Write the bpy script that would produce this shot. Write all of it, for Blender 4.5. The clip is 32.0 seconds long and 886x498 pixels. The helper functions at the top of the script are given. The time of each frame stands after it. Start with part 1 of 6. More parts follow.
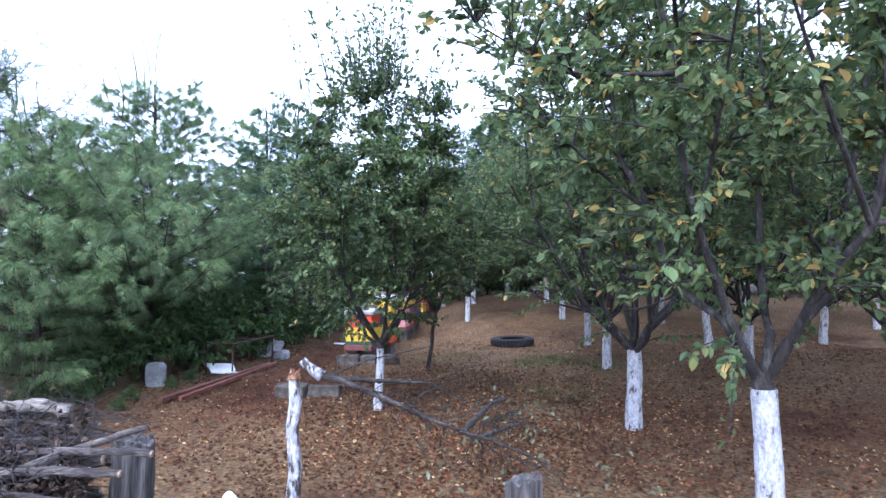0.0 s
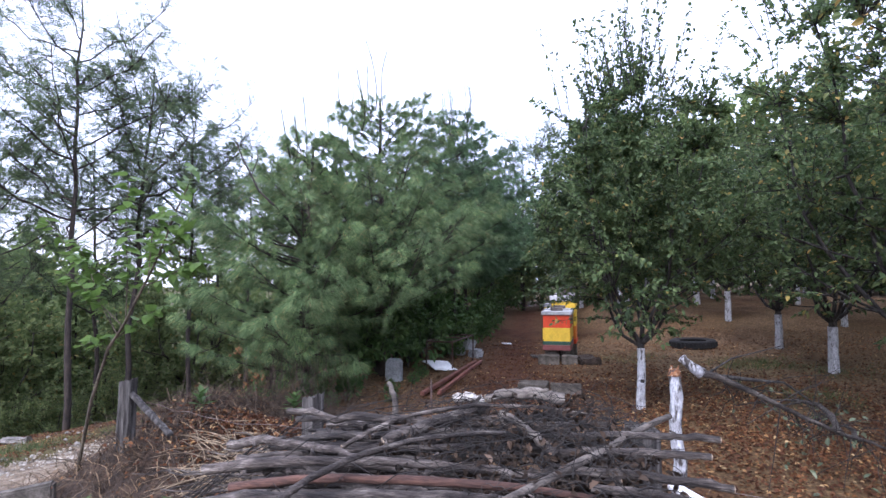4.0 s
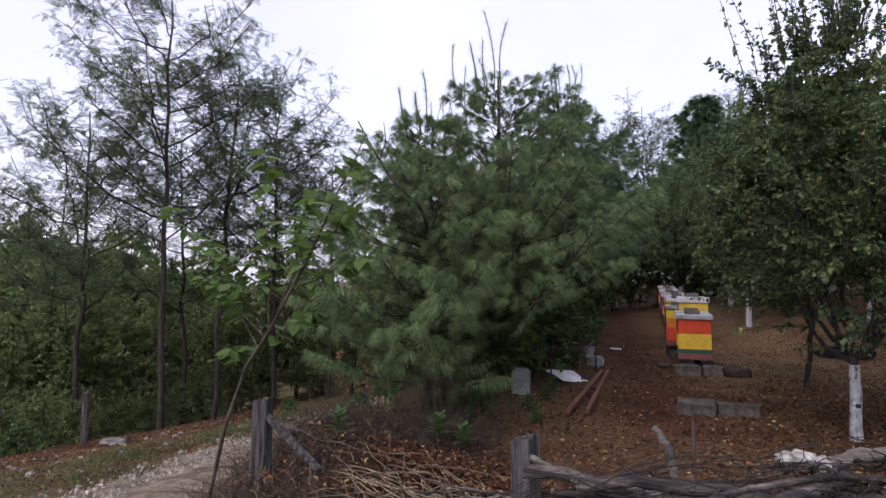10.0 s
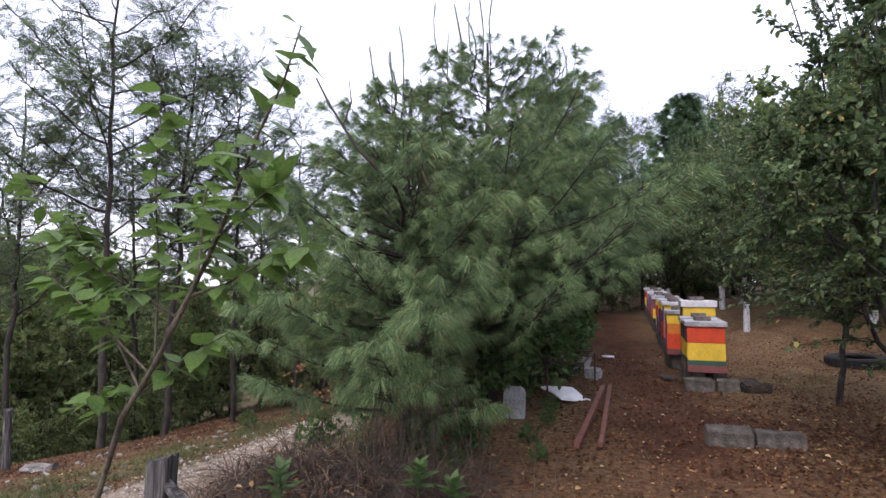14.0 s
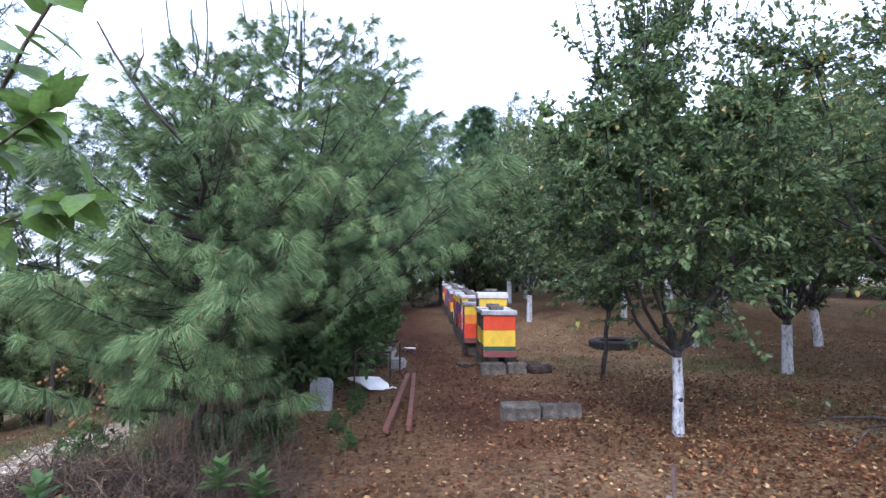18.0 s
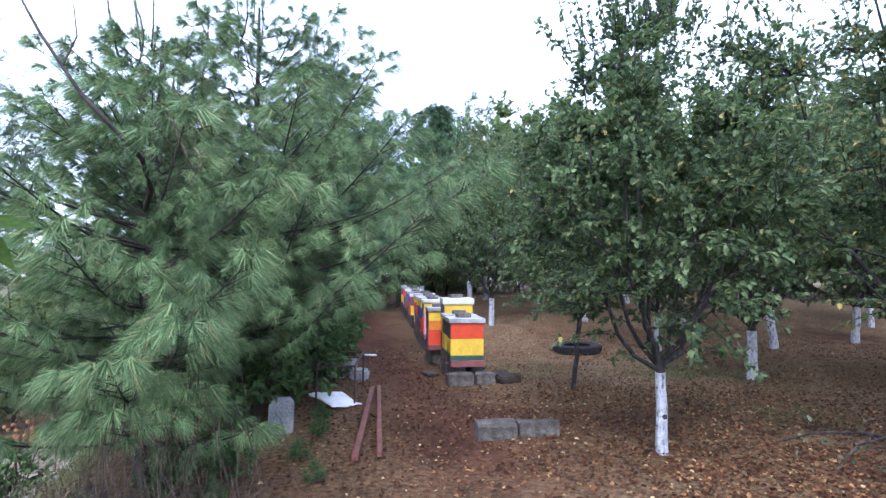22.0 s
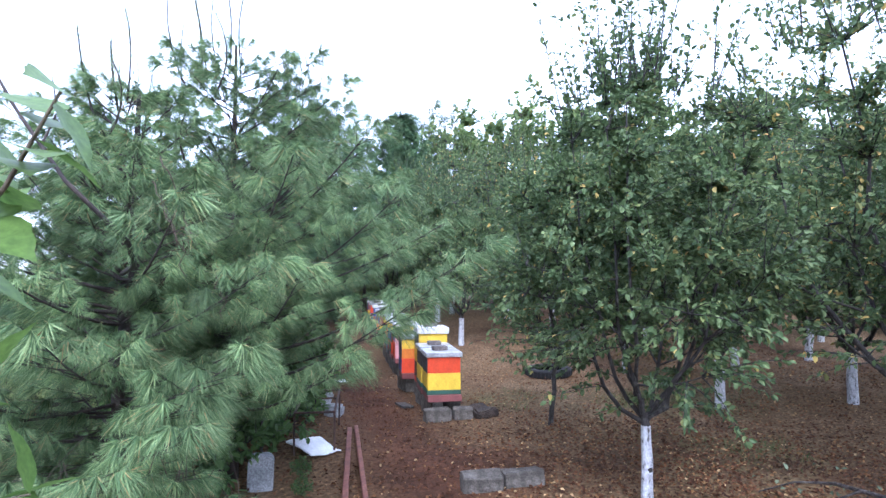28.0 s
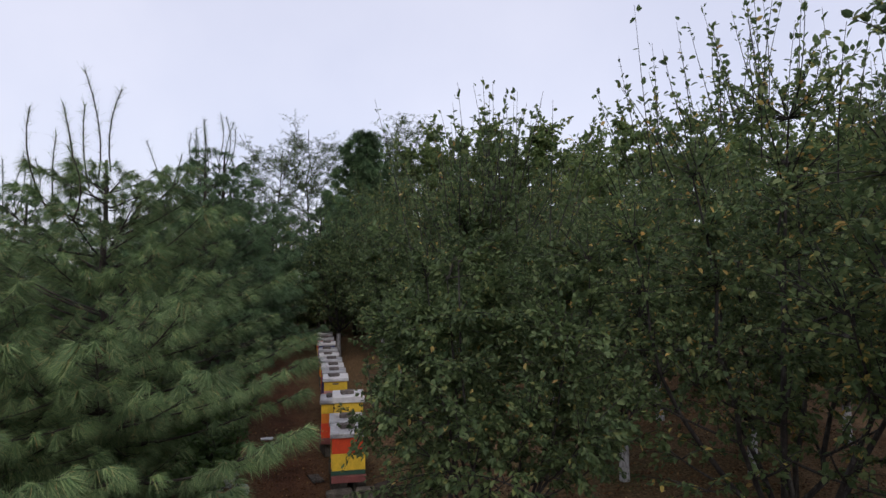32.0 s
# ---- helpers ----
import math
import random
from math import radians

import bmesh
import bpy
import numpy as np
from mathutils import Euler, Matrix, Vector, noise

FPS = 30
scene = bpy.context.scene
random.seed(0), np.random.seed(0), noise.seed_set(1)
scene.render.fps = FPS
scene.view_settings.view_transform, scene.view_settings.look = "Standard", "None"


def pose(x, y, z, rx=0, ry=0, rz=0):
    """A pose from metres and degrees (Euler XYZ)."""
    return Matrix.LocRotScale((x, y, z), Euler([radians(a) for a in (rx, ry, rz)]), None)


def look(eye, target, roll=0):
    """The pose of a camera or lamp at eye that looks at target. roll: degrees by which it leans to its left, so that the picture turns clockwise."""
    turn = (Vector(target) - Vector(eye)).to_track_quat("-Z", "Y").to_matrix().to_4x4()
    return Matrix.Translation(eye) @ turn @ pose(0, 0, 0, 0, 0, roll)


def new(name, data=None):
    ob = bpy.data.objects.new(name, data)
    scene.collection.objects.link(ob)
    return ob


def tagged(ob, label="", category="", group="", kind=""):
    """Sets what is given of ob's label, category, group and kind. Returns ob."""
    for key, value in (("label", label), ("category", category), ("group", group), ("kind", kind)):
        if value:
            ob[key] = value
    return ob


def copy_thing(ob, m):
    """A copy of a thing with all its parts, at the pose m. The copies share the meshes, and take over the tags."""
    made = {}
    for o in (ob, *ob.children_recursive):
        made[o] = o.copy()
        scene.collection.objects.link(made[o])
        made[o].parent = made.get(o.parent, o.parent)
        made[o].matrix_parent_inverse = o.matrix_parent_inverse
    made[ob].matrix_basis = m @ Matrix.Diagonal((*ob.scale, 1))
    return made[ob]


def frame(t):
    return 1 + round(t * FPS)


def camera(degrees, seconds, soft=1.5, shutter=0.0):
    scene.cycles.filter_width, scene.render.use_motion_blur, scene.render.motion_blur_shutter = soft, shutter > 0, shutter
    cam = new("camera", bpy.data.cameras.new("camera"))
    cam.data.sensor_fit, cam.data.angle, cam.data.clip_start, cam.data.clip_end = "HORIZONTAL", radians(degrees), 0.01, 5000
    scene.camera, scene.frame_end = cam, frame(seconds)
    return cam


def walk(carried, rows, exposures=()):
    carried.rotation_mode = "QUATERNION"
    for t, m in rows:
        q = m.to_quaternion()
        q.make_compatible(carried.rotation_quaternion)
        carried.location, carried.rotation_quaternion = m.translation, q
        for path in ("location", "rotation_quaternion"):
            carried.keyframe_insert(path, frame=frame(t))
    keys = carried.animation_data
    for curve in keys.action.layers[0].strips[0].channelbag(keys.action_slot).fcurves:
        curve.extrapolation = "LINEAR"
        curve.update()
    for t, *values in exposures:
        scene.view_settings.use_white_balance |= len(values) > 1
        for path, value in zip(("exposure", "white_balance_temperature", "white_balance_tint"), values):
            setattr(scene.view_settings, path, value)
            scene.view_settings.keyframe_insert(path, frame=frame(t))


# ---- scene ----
cam = camera(76.7, 32.0)
METRES, EYE, TILT, LEAN, TURN = 8.4, 1.42, 3.7, 0.0, 0.0
ROWS = [
    (0.0, 0.0, 0.0, 0.0, 0.0, 0.0, -0.0),
    (0.5, 0.0014, 0.0022, -0.0014, 6.05, 0.03, 0.45),
    (1.0, -0.0024, 0.0025, -0.0017, 6.32, 0.0, 0.42),
    (1.5, -0.0328, -0.0021, -0.002, 6.75, 0.02, 0.56),
    (2.0, -0.0844, -0.0122, 0.0003, 7.17, -0.03, 0.61),
    (2.5, -0.1346, -0.0235, 0.0102, 7.73, -0.03, 0.75),
    (4.5, -0.2332, -0.0409, -0.0048, 8.51, 0.22, 0.61),
    (5.0, -0.2635, -0.0514, -0.0093, 8.83, 0.18, 0.62),
    (5.5, -0.2902, -0.0607, -0.0089, 9.93, 0.28, 0.72),
    (6.0, -0.2979, -0.0664, -0.0053, 11.58, 0.23, 0.79),
    (6.5, -0.2984, -0.0701, -0.0027, 13.53, 0.25, 0.92),
    (7.0, -0.2958, -0.0707, -0.0034, 13.7, 0.15, 0.96),
    (7.5, -0.2951, -0.0585, -0.0015, 13.9, 0.04, 1.02),
    (8.0, -0.3032, -0.026, 0.0002, 13.94, 0.29, 0.93),
    (8.5, -0.3091, -0.0028, -0.0, 14.0, 0.36, 1.0),
    (9.0, -0.3112, 0.0028, -0.0013, 14.2, 0.07, 0.97),
    (9.5, -0.3178, 0.0168, -0.001, 14.38, 0.13, 1.02),
    (10.0, -0.3234, 0.0439, -0.0009, 14.43, 0.1, 0.96),
    (10.5, -0.3354, 0.082, 0.0019, 14.55, 0.13, 0.96),
    (11.0, -0.3496, 0.1276, 0.0019, 14.56, 0.21, 0.93),
    (11.5, -0.3611, 0.1643, 0.0025, 14.46, 0.48, 0.92),
    (12.0, -0.3612, 0.1674, -0.0016, 14.65, 0.16, 0.92),
    (12.5, -0.3618, 0.1655, -0.0036, 14.7, 0.17, 0.93),
    (13.0, -0.3636, 0.1649, -0.0051, 14.78, 0.21, 0.94),
    (13.5, -0.3629, 0.1645, -0.0049, 12.08, 0.15, 0.75),
    (14.0, -0.3608, 0.1647, -0.0065, 11.77, 0.14, 0.71),
    (14.5, -0.3602, 0.1648, -0.0078, 9.93, 0.1, 0.6),
    (15.0, -0.3599, 0.1643, -0.0069, 2.38, 0.04, 0.02),
    (15.5, -0.3595, 0.1646, -0.0052, -5.97, 0.11, -0.58),
    (17.5, -0.3675, 0.1692, -0.0197, -8.01, 0.07, -0.7),
    (18.0, -0.3718, 0.1754, -0.0192, -8.3, 0.05, -0.72),
    (18.5, -0.3761, 0.1771, -0.0164, -8.49, 0.04, -0.73),
    (19.0, -0.379, 0.1759, -0.0145, -8.62, 0.06, -0.7),
    (19.5, -0.3808, 0.1721, -0.0142, -8.75, 0.06, -0.68),
    (20.0, -0.3816, 0.171, -0.0137, -8.88, -0.04, -0.66),
    (20.5, -0.3822, 0.1834, -0.0122, -9.05, -0.07, -0.66),
    (21.0, -0.3823, 0.2019, -0.0119, -9.26, 0.05, -0.7),
    (21.5, -0.3836, 0.2081, -0.0099, -10.37, -0.09, -0.75),
    (22.0, -0.384, 0.2163, -0.0087, -13.01, -0.07, -0.91),
    (22.5, -0.3835, 0.231, -0.0073, -16.0, 0.09, -1.17),
    (23.0, -0.3867, 0.2373, -0.0051, -16.15, 0.03, -1.16),
    (23.5, -0.3903, 0.2383, -0.0074, -16.29, -0.02, -1.1),
    (24.0, -0.3937, 0.2377, -0.0193, -16.41, 0.01, -1.08),
    (24.5, -0.3987, 0.2358, -0.0247, -16.55, -0.0, -1.07),
    (26.5, -0.4057, 0.2294, -0.0246, -16.98, 0.03, -1.09),
    (27.0, -0.4065, 0.2301, -0.0077, -17.04, 0.04, -1.04),
    (27.5, -0.4069, 0.23, 0.0135, -17.04, 0.03, -1.03),
    (28.0, -0.4078, 0.2301, 0.0399, -17.1, 0.09, -0.98),
    (28.5, -0.4092, 0.2304, 0.0638, -17.19, 0.1, -0.96),
    (29.0, -0.4069, 0.2278, 0.0853, -17.27, 0.09, -0.93),
    (29.5, -0.389, 0.2213, 0.1056, -17.31, 0.07, -0.9),
    (30.0, -0.3653, 0.2163, 0.1274, -17.6, 0.02, -1.0),
    (30.5, -0.3606, 0.215, 0.1483, -17.55, 0.0, -0.93),
    (31.0, -0.3616, 0.2136, 0.1615, -17.4, 0.04, -0.81),
    (31.5, -0.3321, 0.2007, 0.1674, -17.48, -0.08, -0.93),
    (32.0, -0.2995, 0.1893, 0.1683, -18.87, -0.14, -1.06),
]
EXPOSURES = [(0.0, 2.25, 5020, 17), (2.5, 2.15, 5020, 17), (4.5, 1.4, 5700, 21), (6.0, 0.72, 5900, 22), (9.0, 0.58, 6000, 22), (11.0, 0.72, 6100, 22), (13.0, 1.1, 6100, 21), (15.0, 1.5, 5900, 20), (19.0, 2.05, 5200, 16), (24.0, 2.25, 5100, 16), (26.5, 2.5, 5070, 16), (28.0, 2.32, 5100, 16), (29.0, 1.3, 5500, 16), (30.0, 0.43, 5800, 17), (31.0, 0.17, 6200, 14), (32.0, 0.22, 6300, 15)]
walk(cam, [(t, pose(0, 0, EYE, TILT, LEAN, TURN) @ pose(METRES * x, METRES * y, METRES * z, 90 + pitch, roll, yaw)) for t, x, y, z, yaw, pitch, roll in ROWS], EXPOSURES)

# ---- world and light: an overcast sky with a weak, wide sun ----
SUN_ELEV, SUN_AZ = radians(48), radians(200)
world = bpy.data.worlds.new("world")
scene.world = world
world.use_nodes = True
wn, wl = world.node_tree.nodes, world.node_tree.links
wn.clear()
w_sky = wn.new("ShaderNodeTexSky")
w_sky.sky_type, w_sky.sun_disc = "NISHITA", False
w_sky.sun_elevation, w_sky.sun_rotation = SUN_ELEV, SUN_AZ
w_sky.air_density, w_sky.dust_density = 1.0, 4.0
w_co = wn.new("ShaderNodeTexCoord")
w_noise = wn.new("ShaderNodeTexNoise")
w_noise.inputs["Scale"].default_value, w_noise.inputs["Detail"].default_value = 2.2, 5
w_ramp = wn.new("ShaderNodeValToRGB")
w_ramp.color_ramp.elements[0].position, w_ramp.color_ramp.elements[0].color = 0.3, (0.80, 0.80, 0.88, 1)
w_ramp.color_ramp.elements[1].position, w_ramp.color_ramp.elements[1].color = 0.7, (0.98, 0.96, 1.0, 1)
w_bg1, w_bg2 = wn.new("ShaderNodeBackground"), wn.new("ShaderNodeBackground")
w_bg1.inputs["Strength"].default_value = 0.06
w_bg2.inputs["Strength"].default_value = 0.60
w_add, w_out = wn.new("ShaderNodeAddShader"), wn.new("ShaderNodeOutputWorld")
wl.new(w_co.outputs["Generated"], w_noise.inputs["Vector"])
wl.new(w_noise.outputs["Fac"], w_ramp.inputs["Fac"])
wl.new(w_ramp.outputs["Color"], w_bg2.inputs["Color"])
wl.new(w_sky.outputs["Color"], w_bg1.inputs["Color"])
wl.new(w_bg1.outputs[0], w_add.inputs[0])
wl.new(w_bg2.outputs[0], w_add.inputs[1])
wl.new(w_add.outputs[0], w_out.inputs["Surface"])
sun = new("sun", bpy.data.lights.new("sun", "SUN"))
sun.data.energy, sun.data.angle, sun.data.color = 0.6, radians(25), (1.0, 0.97, 0.93)
sun.matrix_world = look((0, 0, 20), (20 * math.sin(SUN_AZ + math.pi) / math.tan(SUN_ELEV), 20 * math.cos(SUN_AZ + math.pi) / math.tan(SUN_ELEV), 0))


# ---- materials ----
def material(name):
    m = bpy.data.materials.new(name)
    m.use_nodes = True
    t = m.node_tree
    return m, t.nodes, t.links, t.nodes["Principled BSDF"]


def ramp_node(nodes, stops):
    r = nodes.new("ShaderNodeValToRGB")
    while len(r.color_ramp.elements) < len(stops):
        r.color_ramp.elements.new(0.5)
    for e, (p, c) in zip(r.color_ramp.elements, stops):
        e.position, e.color = p, (*c, 1)
    return r


def noise_node(nodes, links, coord, scale, detail=4.0, stretch=None, rough=0.6):
    n = nodes.new("ShaderNodeTexNoise")
    n.inputs["Scale"].default_value, n.inputs["Detail"].default_value, n.inputs["Roughness"].default_value = scale, detail, rough
    if stretch:
        mp = nodes.new("ShaderNodeMapping")
        mp.inputs["Scale"].default_value = stretch
        links.new(coord, mp.inputs["Vector"])
        coord = mp.outputs["Vector"]
    links.new(coord, n.inputs["Vector"])
    return n


def mix_node(nodes, links, fac, a, b, kind="MIX"):
    m = nodes.new("ShaderNodeMix")
    m.data_type, m.blend_type = "RGBA", kind
    for sock, v in ((m.inputs[0], fac), (m.inputs[6], a), (m.inputs[7], b)):
        if isinstance(v, (int, float)):
            sock.default_value = v
        elif isinstance(v, tuple):
            sock.default_value = (*v, 1)
        else:
            links.new(v, sock)
    return m.outputs[2]


def surface(name, stops, scale=6.0, fine=60.0, rough=0.8, bump=0.3, stretch=None, metal=0.0, vary=0.12, bump_size=0.01, grit=0.8):
    """A worn surface: a colour ramp over coarse noise, fine grain on top, each object a little different."""
    m, n, l, b = material(name)
    co = n.new("ShaderNodeTexCoord").outputs["Object"]
    info = n.new("ShaderNodeObjectInfo")
    big = noise_node(n, l, co, scale, 5, stretch)
    small = noise_node(n, l, co, fine, 3, stretch)
    r = ramp_node(n, [(0.5 + (p - 0.5) * 0.6, c) for p, c in stops])
    l.new(big.outputs["Fac"], r.inputs["Fac"])
    grain = ramp_node(n, [(0.38, (0.5, 0.5, 0.5)), (0.62, (1.1, 1.1, 1.1))])
    l.new(small.outputs["Fac"], grain.inputs["Fac"])
    c = mix_node(n, l, grit, r.outputs["Color"], grain.outputs["Color"], "MULTIPLY")
    hue = n.new("ShaderNodeHueSaturation")
    mr = n.new("ShaderNodeMapRange")
    mr.inputs["To Min"].default_value, mr.inputs["To Max"].default_value = 1 - vary, 1 + vary
    l.new(info.outputs["Random"], mr.inputs["Value"])
    l.new(mr.outputs[0], hue.inputs["Value"])
    l.new(c, hue.inputs["Color"])
    l.new(hue.outputs["Color"], b.inputs["Base Color"])
    b.inputs["Roughness"].default_value, b.inputs["Metallic"].default_value = rough, metal
    bp = n.new("ShaderNodeBump")
    bp.inputs["Strength"].default_value, bp.inputs["Distance"].default_value = bump, bump_size
    add = n.new("ShaderNodeMath")
    l.new(big.outputs["Fac"], add.inputs[0])
    l.new(small.outputs["Fac"], add.inputs[1])
    l.new(add.outputs[0], bp.inputs["Height"])
    l.new(bp.outputs["Normal"], b.inputs["Normal"])
    return m


def leaf_material(name, stops, rough=0.5, clear=0.3, patch=1.3, patch_amount=0.45, tone=False):
    """Leaves: a colour for each one, lighter and darker boughs, some light through the blade."""
    m, n, l, b = material(name)
    geo = n.new("ShaderNodeNewGeometry")
    r = ramp_node(n, stops)
    l.new(geo.outputs["Random Per Island"], r.inputs["Fac"])
    co = n.new("ShaderNodeTexCoord").outputs["Object"]
    nz = noise_node(n, l, co, patch, 3)
    pr = ramp_node(n, [(0.3, (1 - patch_amount,) * 3), (0.7, (1.25, 1.2, 1.1))])
    l.new(nz.outputs["Fac"], pr.inputs["Fac"])
    c = mix_node(n, l, 1.0, r.outputs["Color"], pr.outputs["Color"], "MULTIPLY")
    if tone:
        at = n.new("ShaderNodeAttribute")
        at.attribute_name = "tone"
        c = mix_node(n, l, 1.0, c, at.outputs["Color"], "MULTIPLY")
    l.new(c, b.inputs["Base Color"])
    b.inputs["Roughness"].default_value = rough
    b.inputs["Specular IOR Level"].default_value = 0.2
    tr = n.new("ShaderNodeBsdfTranslucent")
    l.new(c, tr.inputs["Color"])
    mx = n.new("ShaderNodeMixShader")
    mx.inputs[0].default_value = clear
    out = n["Material Output"]
    l.new(b.outputs[0], mx.inputs[1])
    l.new(tr.outputs[0], mx.inputs[2])
    l.new(mx.outputs[0], out.inputs["Surface"])
    return m


M_APPLE = leaf_material("apple_leaf", [(0.0, (0.052, 0.088, 0.042)), (0.5, (0.10, 0.155, 0.067)), (0.9, (0.16, 0.22, 0.098)), (0.984, (0.18, 0.21, 0.075)), (0.99, (0.44, 0.38, 0.13)), (1.0, (0.38, 0.25, 0.10))], 0.5, 0.42)
M_PEAR = leaf_material("yellowing_leaf", [(0.0, (0.07, 0.115, 0.055)), (0.5, (0.12, 0.185, 0.08)), (0.9, (0.19, 0.245, 0.105)), (0.945, (0.25, 0.26, 0.095)), (0.965, (0.52, 0.42, 0.13)), (1.0, (0.44, 0.28, 0.10))], 0.5, 0.42)
M_PINE = leaf_material("pine_needle", [(0.0, (0.054, 0.102, 0.048)), (0.55, (0.135, 0.222, 0.094)), (0.96, (0.29, 0.385, 0.18)), (0.99, (0.42, 0.31, 0.15)), (1.0, (0.36, 0.21, 0.09))], 0.6, 0.2, 1.3, 0.35, True)
M_PINE2 = leaf_material("dark_pine_needle", [(0.0, (0.04, 0.085, 0.043)), (0.6, (0.09, 0.165, 0.08)), (1.0, (0.175, 0.25, 0.125))], 0.6, 0.2, 0.9, 0.3, True)
M_ACACIA = leaf_material("locust_leaflet", [(0.0, (0.07, 0.11, 0.06)), (0.6, (0.115, 0.165, 0.085)), (1.0, (0.165, 0.215, 0.10))], 0.5, 0.55)
M_WOODS = leaf_material("wood_leaf", [(0.0, (0.085, 0.135, 0.06)), (0.6, (0.155, 0.225, 0.085)), (0.97, (0.22, 0.28, 0.105)), (1.0, (0.25, 0.2, 0.06))], 0.55, 0.45, 0.5, 0.4)
M_THICKET = leaf_material("thicket_leaf", [(0.0, (0.115, 0.165, 0.068)), (0.6, (0.195, 0.26, 0.105)), (0.96, (0.28, 0.33, 0.14)), (1.0, (0.34, 0.26, 0.09))], 0.55, 0.5, 0.6, 0.4)
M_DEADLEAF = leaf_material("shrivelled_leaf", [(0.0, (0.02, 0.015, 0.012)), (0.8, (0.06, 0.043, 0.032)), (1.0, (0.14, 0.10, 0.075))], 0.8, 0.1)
M_WILT = leaf_material("wilting_leaf", [(0.0, (0.07, 0.095, 0.06)), (0.6, (0.13, 0.165, 0.11)), (1.0, (0.20, 0.23, 0.16))], 0.7, 0.25)
M_MULBERRY = leaf_material("broad_leaf", [(0.0, (0.075, 0.15, 0.035)), (1.0, (0.14, 0.225, 0.06))], 0.42, 0.45, 9.0, 0.25)
M_WEED = leaf_material("weed_leaf", [(0.0, (0.05, 0.10, 0.035)), (1.0, (0.11, 0.18, 0.06))], 0.5, 0.3)
M_GRASS = leaf_material("grass_blade", [(0.0, (0.05, 0.08, 0.025)), (0.7, (0.10, 0.13, 0.05)), (1.0, (0.25, 0.2, 0.1))], 0.6, 0.25)
M_DRY = leaf_material("dry_stalk", [(0.0, (0.04, 0.027, 0.018)), (0.6, (0.10, 0.069, 0.046)), (1.0, (0.27, 0.195, 0.125))], 0.8, 0.1)
M_LITTER = leaf_material("fallen_leaf", [(0.0, (0.045, 0.02, 0.012)), (0.55, (0.115, 0.05, 0.024)), (0.85, (0.19, 0.095, 0.042)), (0.95, (0.31, 0.19, 0.085)), (1.0, (0.45, 0.34, 0.19))], 0.7, 0.08)
M_BARK = surface("bark", [(0.3, (0.014, 0.012, 0.011)), (0.6, (0.042, 0.037, 0.033)), (0.75, (0.085, 0.08, 0.072))], 22, 90, 0.9, 0.9, (1, 1, 0.4))
M_PBARK = surface("pine_bark", [(0.3, (0.017, 0.013, 0.011)), (0.7, (0.05, 0.038, 0.03))], 12, 70, 0.9, 0.8, (1, 1, 0.3))
M_WHITE = surface("whitewash", [(0.27, (0.07, 0.062, 0.056)), (0.35, (0.29, 0.29, 0.30)), (0.64, (0.49, 0.50, 0.525))], 26, 90, 0.85, 0.9, (1, 1, 0.5), grit=0.6)
M_FLAKED = surface("flaked_whitewash", [(0.38, (0.05, 0.043, 0.04)), (0.46, (0.26, 0.26, 0.27)), (0.64, (0.46, 0.47, 0.50))], 26, 90, 0.85, 0.9, (1, 1, 0.35))
M_POST = surface("weathered_oak", [(0.3, (0.02, 0.017, 0.016)), (0.5, (0.065, 0.059, 0.054)), (0.75, (0.15, 0.14, 0.13))], 30, 110, 0.95, 1.0, (1, 1, 0.08))
M_VINE = surface("dry_vine", [(0.3, (0.04, 0.028, 0.019)), (0.7, (0.115, 0.084, 0.058))], 9, 80, 0.9, 0.4)
M_TWIG = surface("dead_twig", [(0.3, (0.008, 0.007, 0.006)), (0.7, (0.03, 0.024, 0.02))], 9, 80, 0.9, 0.4)
M_LOG = surface("cut_branch_bark", [(0.30, (0.018, 0.014, 0.012)), (0.45, (0.05, 0.04, 0.034)), (0.6, (0.105, 0.088, 0.076)), (0.78, (0.22, 0.195, 0.17))], 20, 110, 0.9, 1.0, (0.25, 1, 1), vary=0.5, bump_size=0.016)
M_REDLOG = surface("red_bark", [(0.3, (0.05, 0.024, 0.017)), (0.7, (0.13, 0.065, 0.045))], 14, 90, 0.9, 0.8, (0.2, 1, 1))
M_POLE = surface("peeled_grey_wood", [(0.3, (0.06, 0.05, 0.042)), (0.6, (0.145, 0.125, 0.105)), (0.8, (0.26, 0.235, 0.20))], 16, 110, 0.85, 0.9, (0.2, 1, 1), vary=0.2, bump_size=0.008)
M_PALEWOOD = surface("peeled_wood", [(0.3, (0.16, 0.13, 0.10)), (0.5, (0.42, 0.39, 0.34)), (0.7, (0.58, 0.55, 0.5))], 24, 110, 0.85, 0.6, (0.4, 1, 1))
M_SAPBARK = surface("young_bark", [(0.3, (0.05, 0.04, 0.026)), (0.7, (0.135, 0.11, 0.072))], 18, 90, 0.85, 0.5, (1, 1, 0.4))
M_STRAW = surface("bleached_stick", [(0.3, (0.12, 0.085, 0.05)), (0.7, (0.36, 0.28, 0.18))], 14, 90, 0.85, 0.4)
M_ENDGRAIN = surface("sawn_wood", [(0.3, (0.17, 0.125, 0.085)), (0.7, (0.38, 0.30, 0.21))], 30, 140, 0.85, 0.4)
M_ORANGE = surface("fresh_break", [(0.35, (0.06, 0.04, 0.03)), (0.5, (0.24, 0.10, 0.04)), (0.62, (0.34, 0.17, 0.07)), (0.75, (0.45, 0.40, 0.34))], 45, 140, 0.9, 0.8, (1, 1, 0.4))
M_CONC = surface("concrete", [(0.3, (0.06, 0.052, 0.042)), (0.7, (0.155, 0.138, 0.115))], 9, 90, 0.95, 0.7)
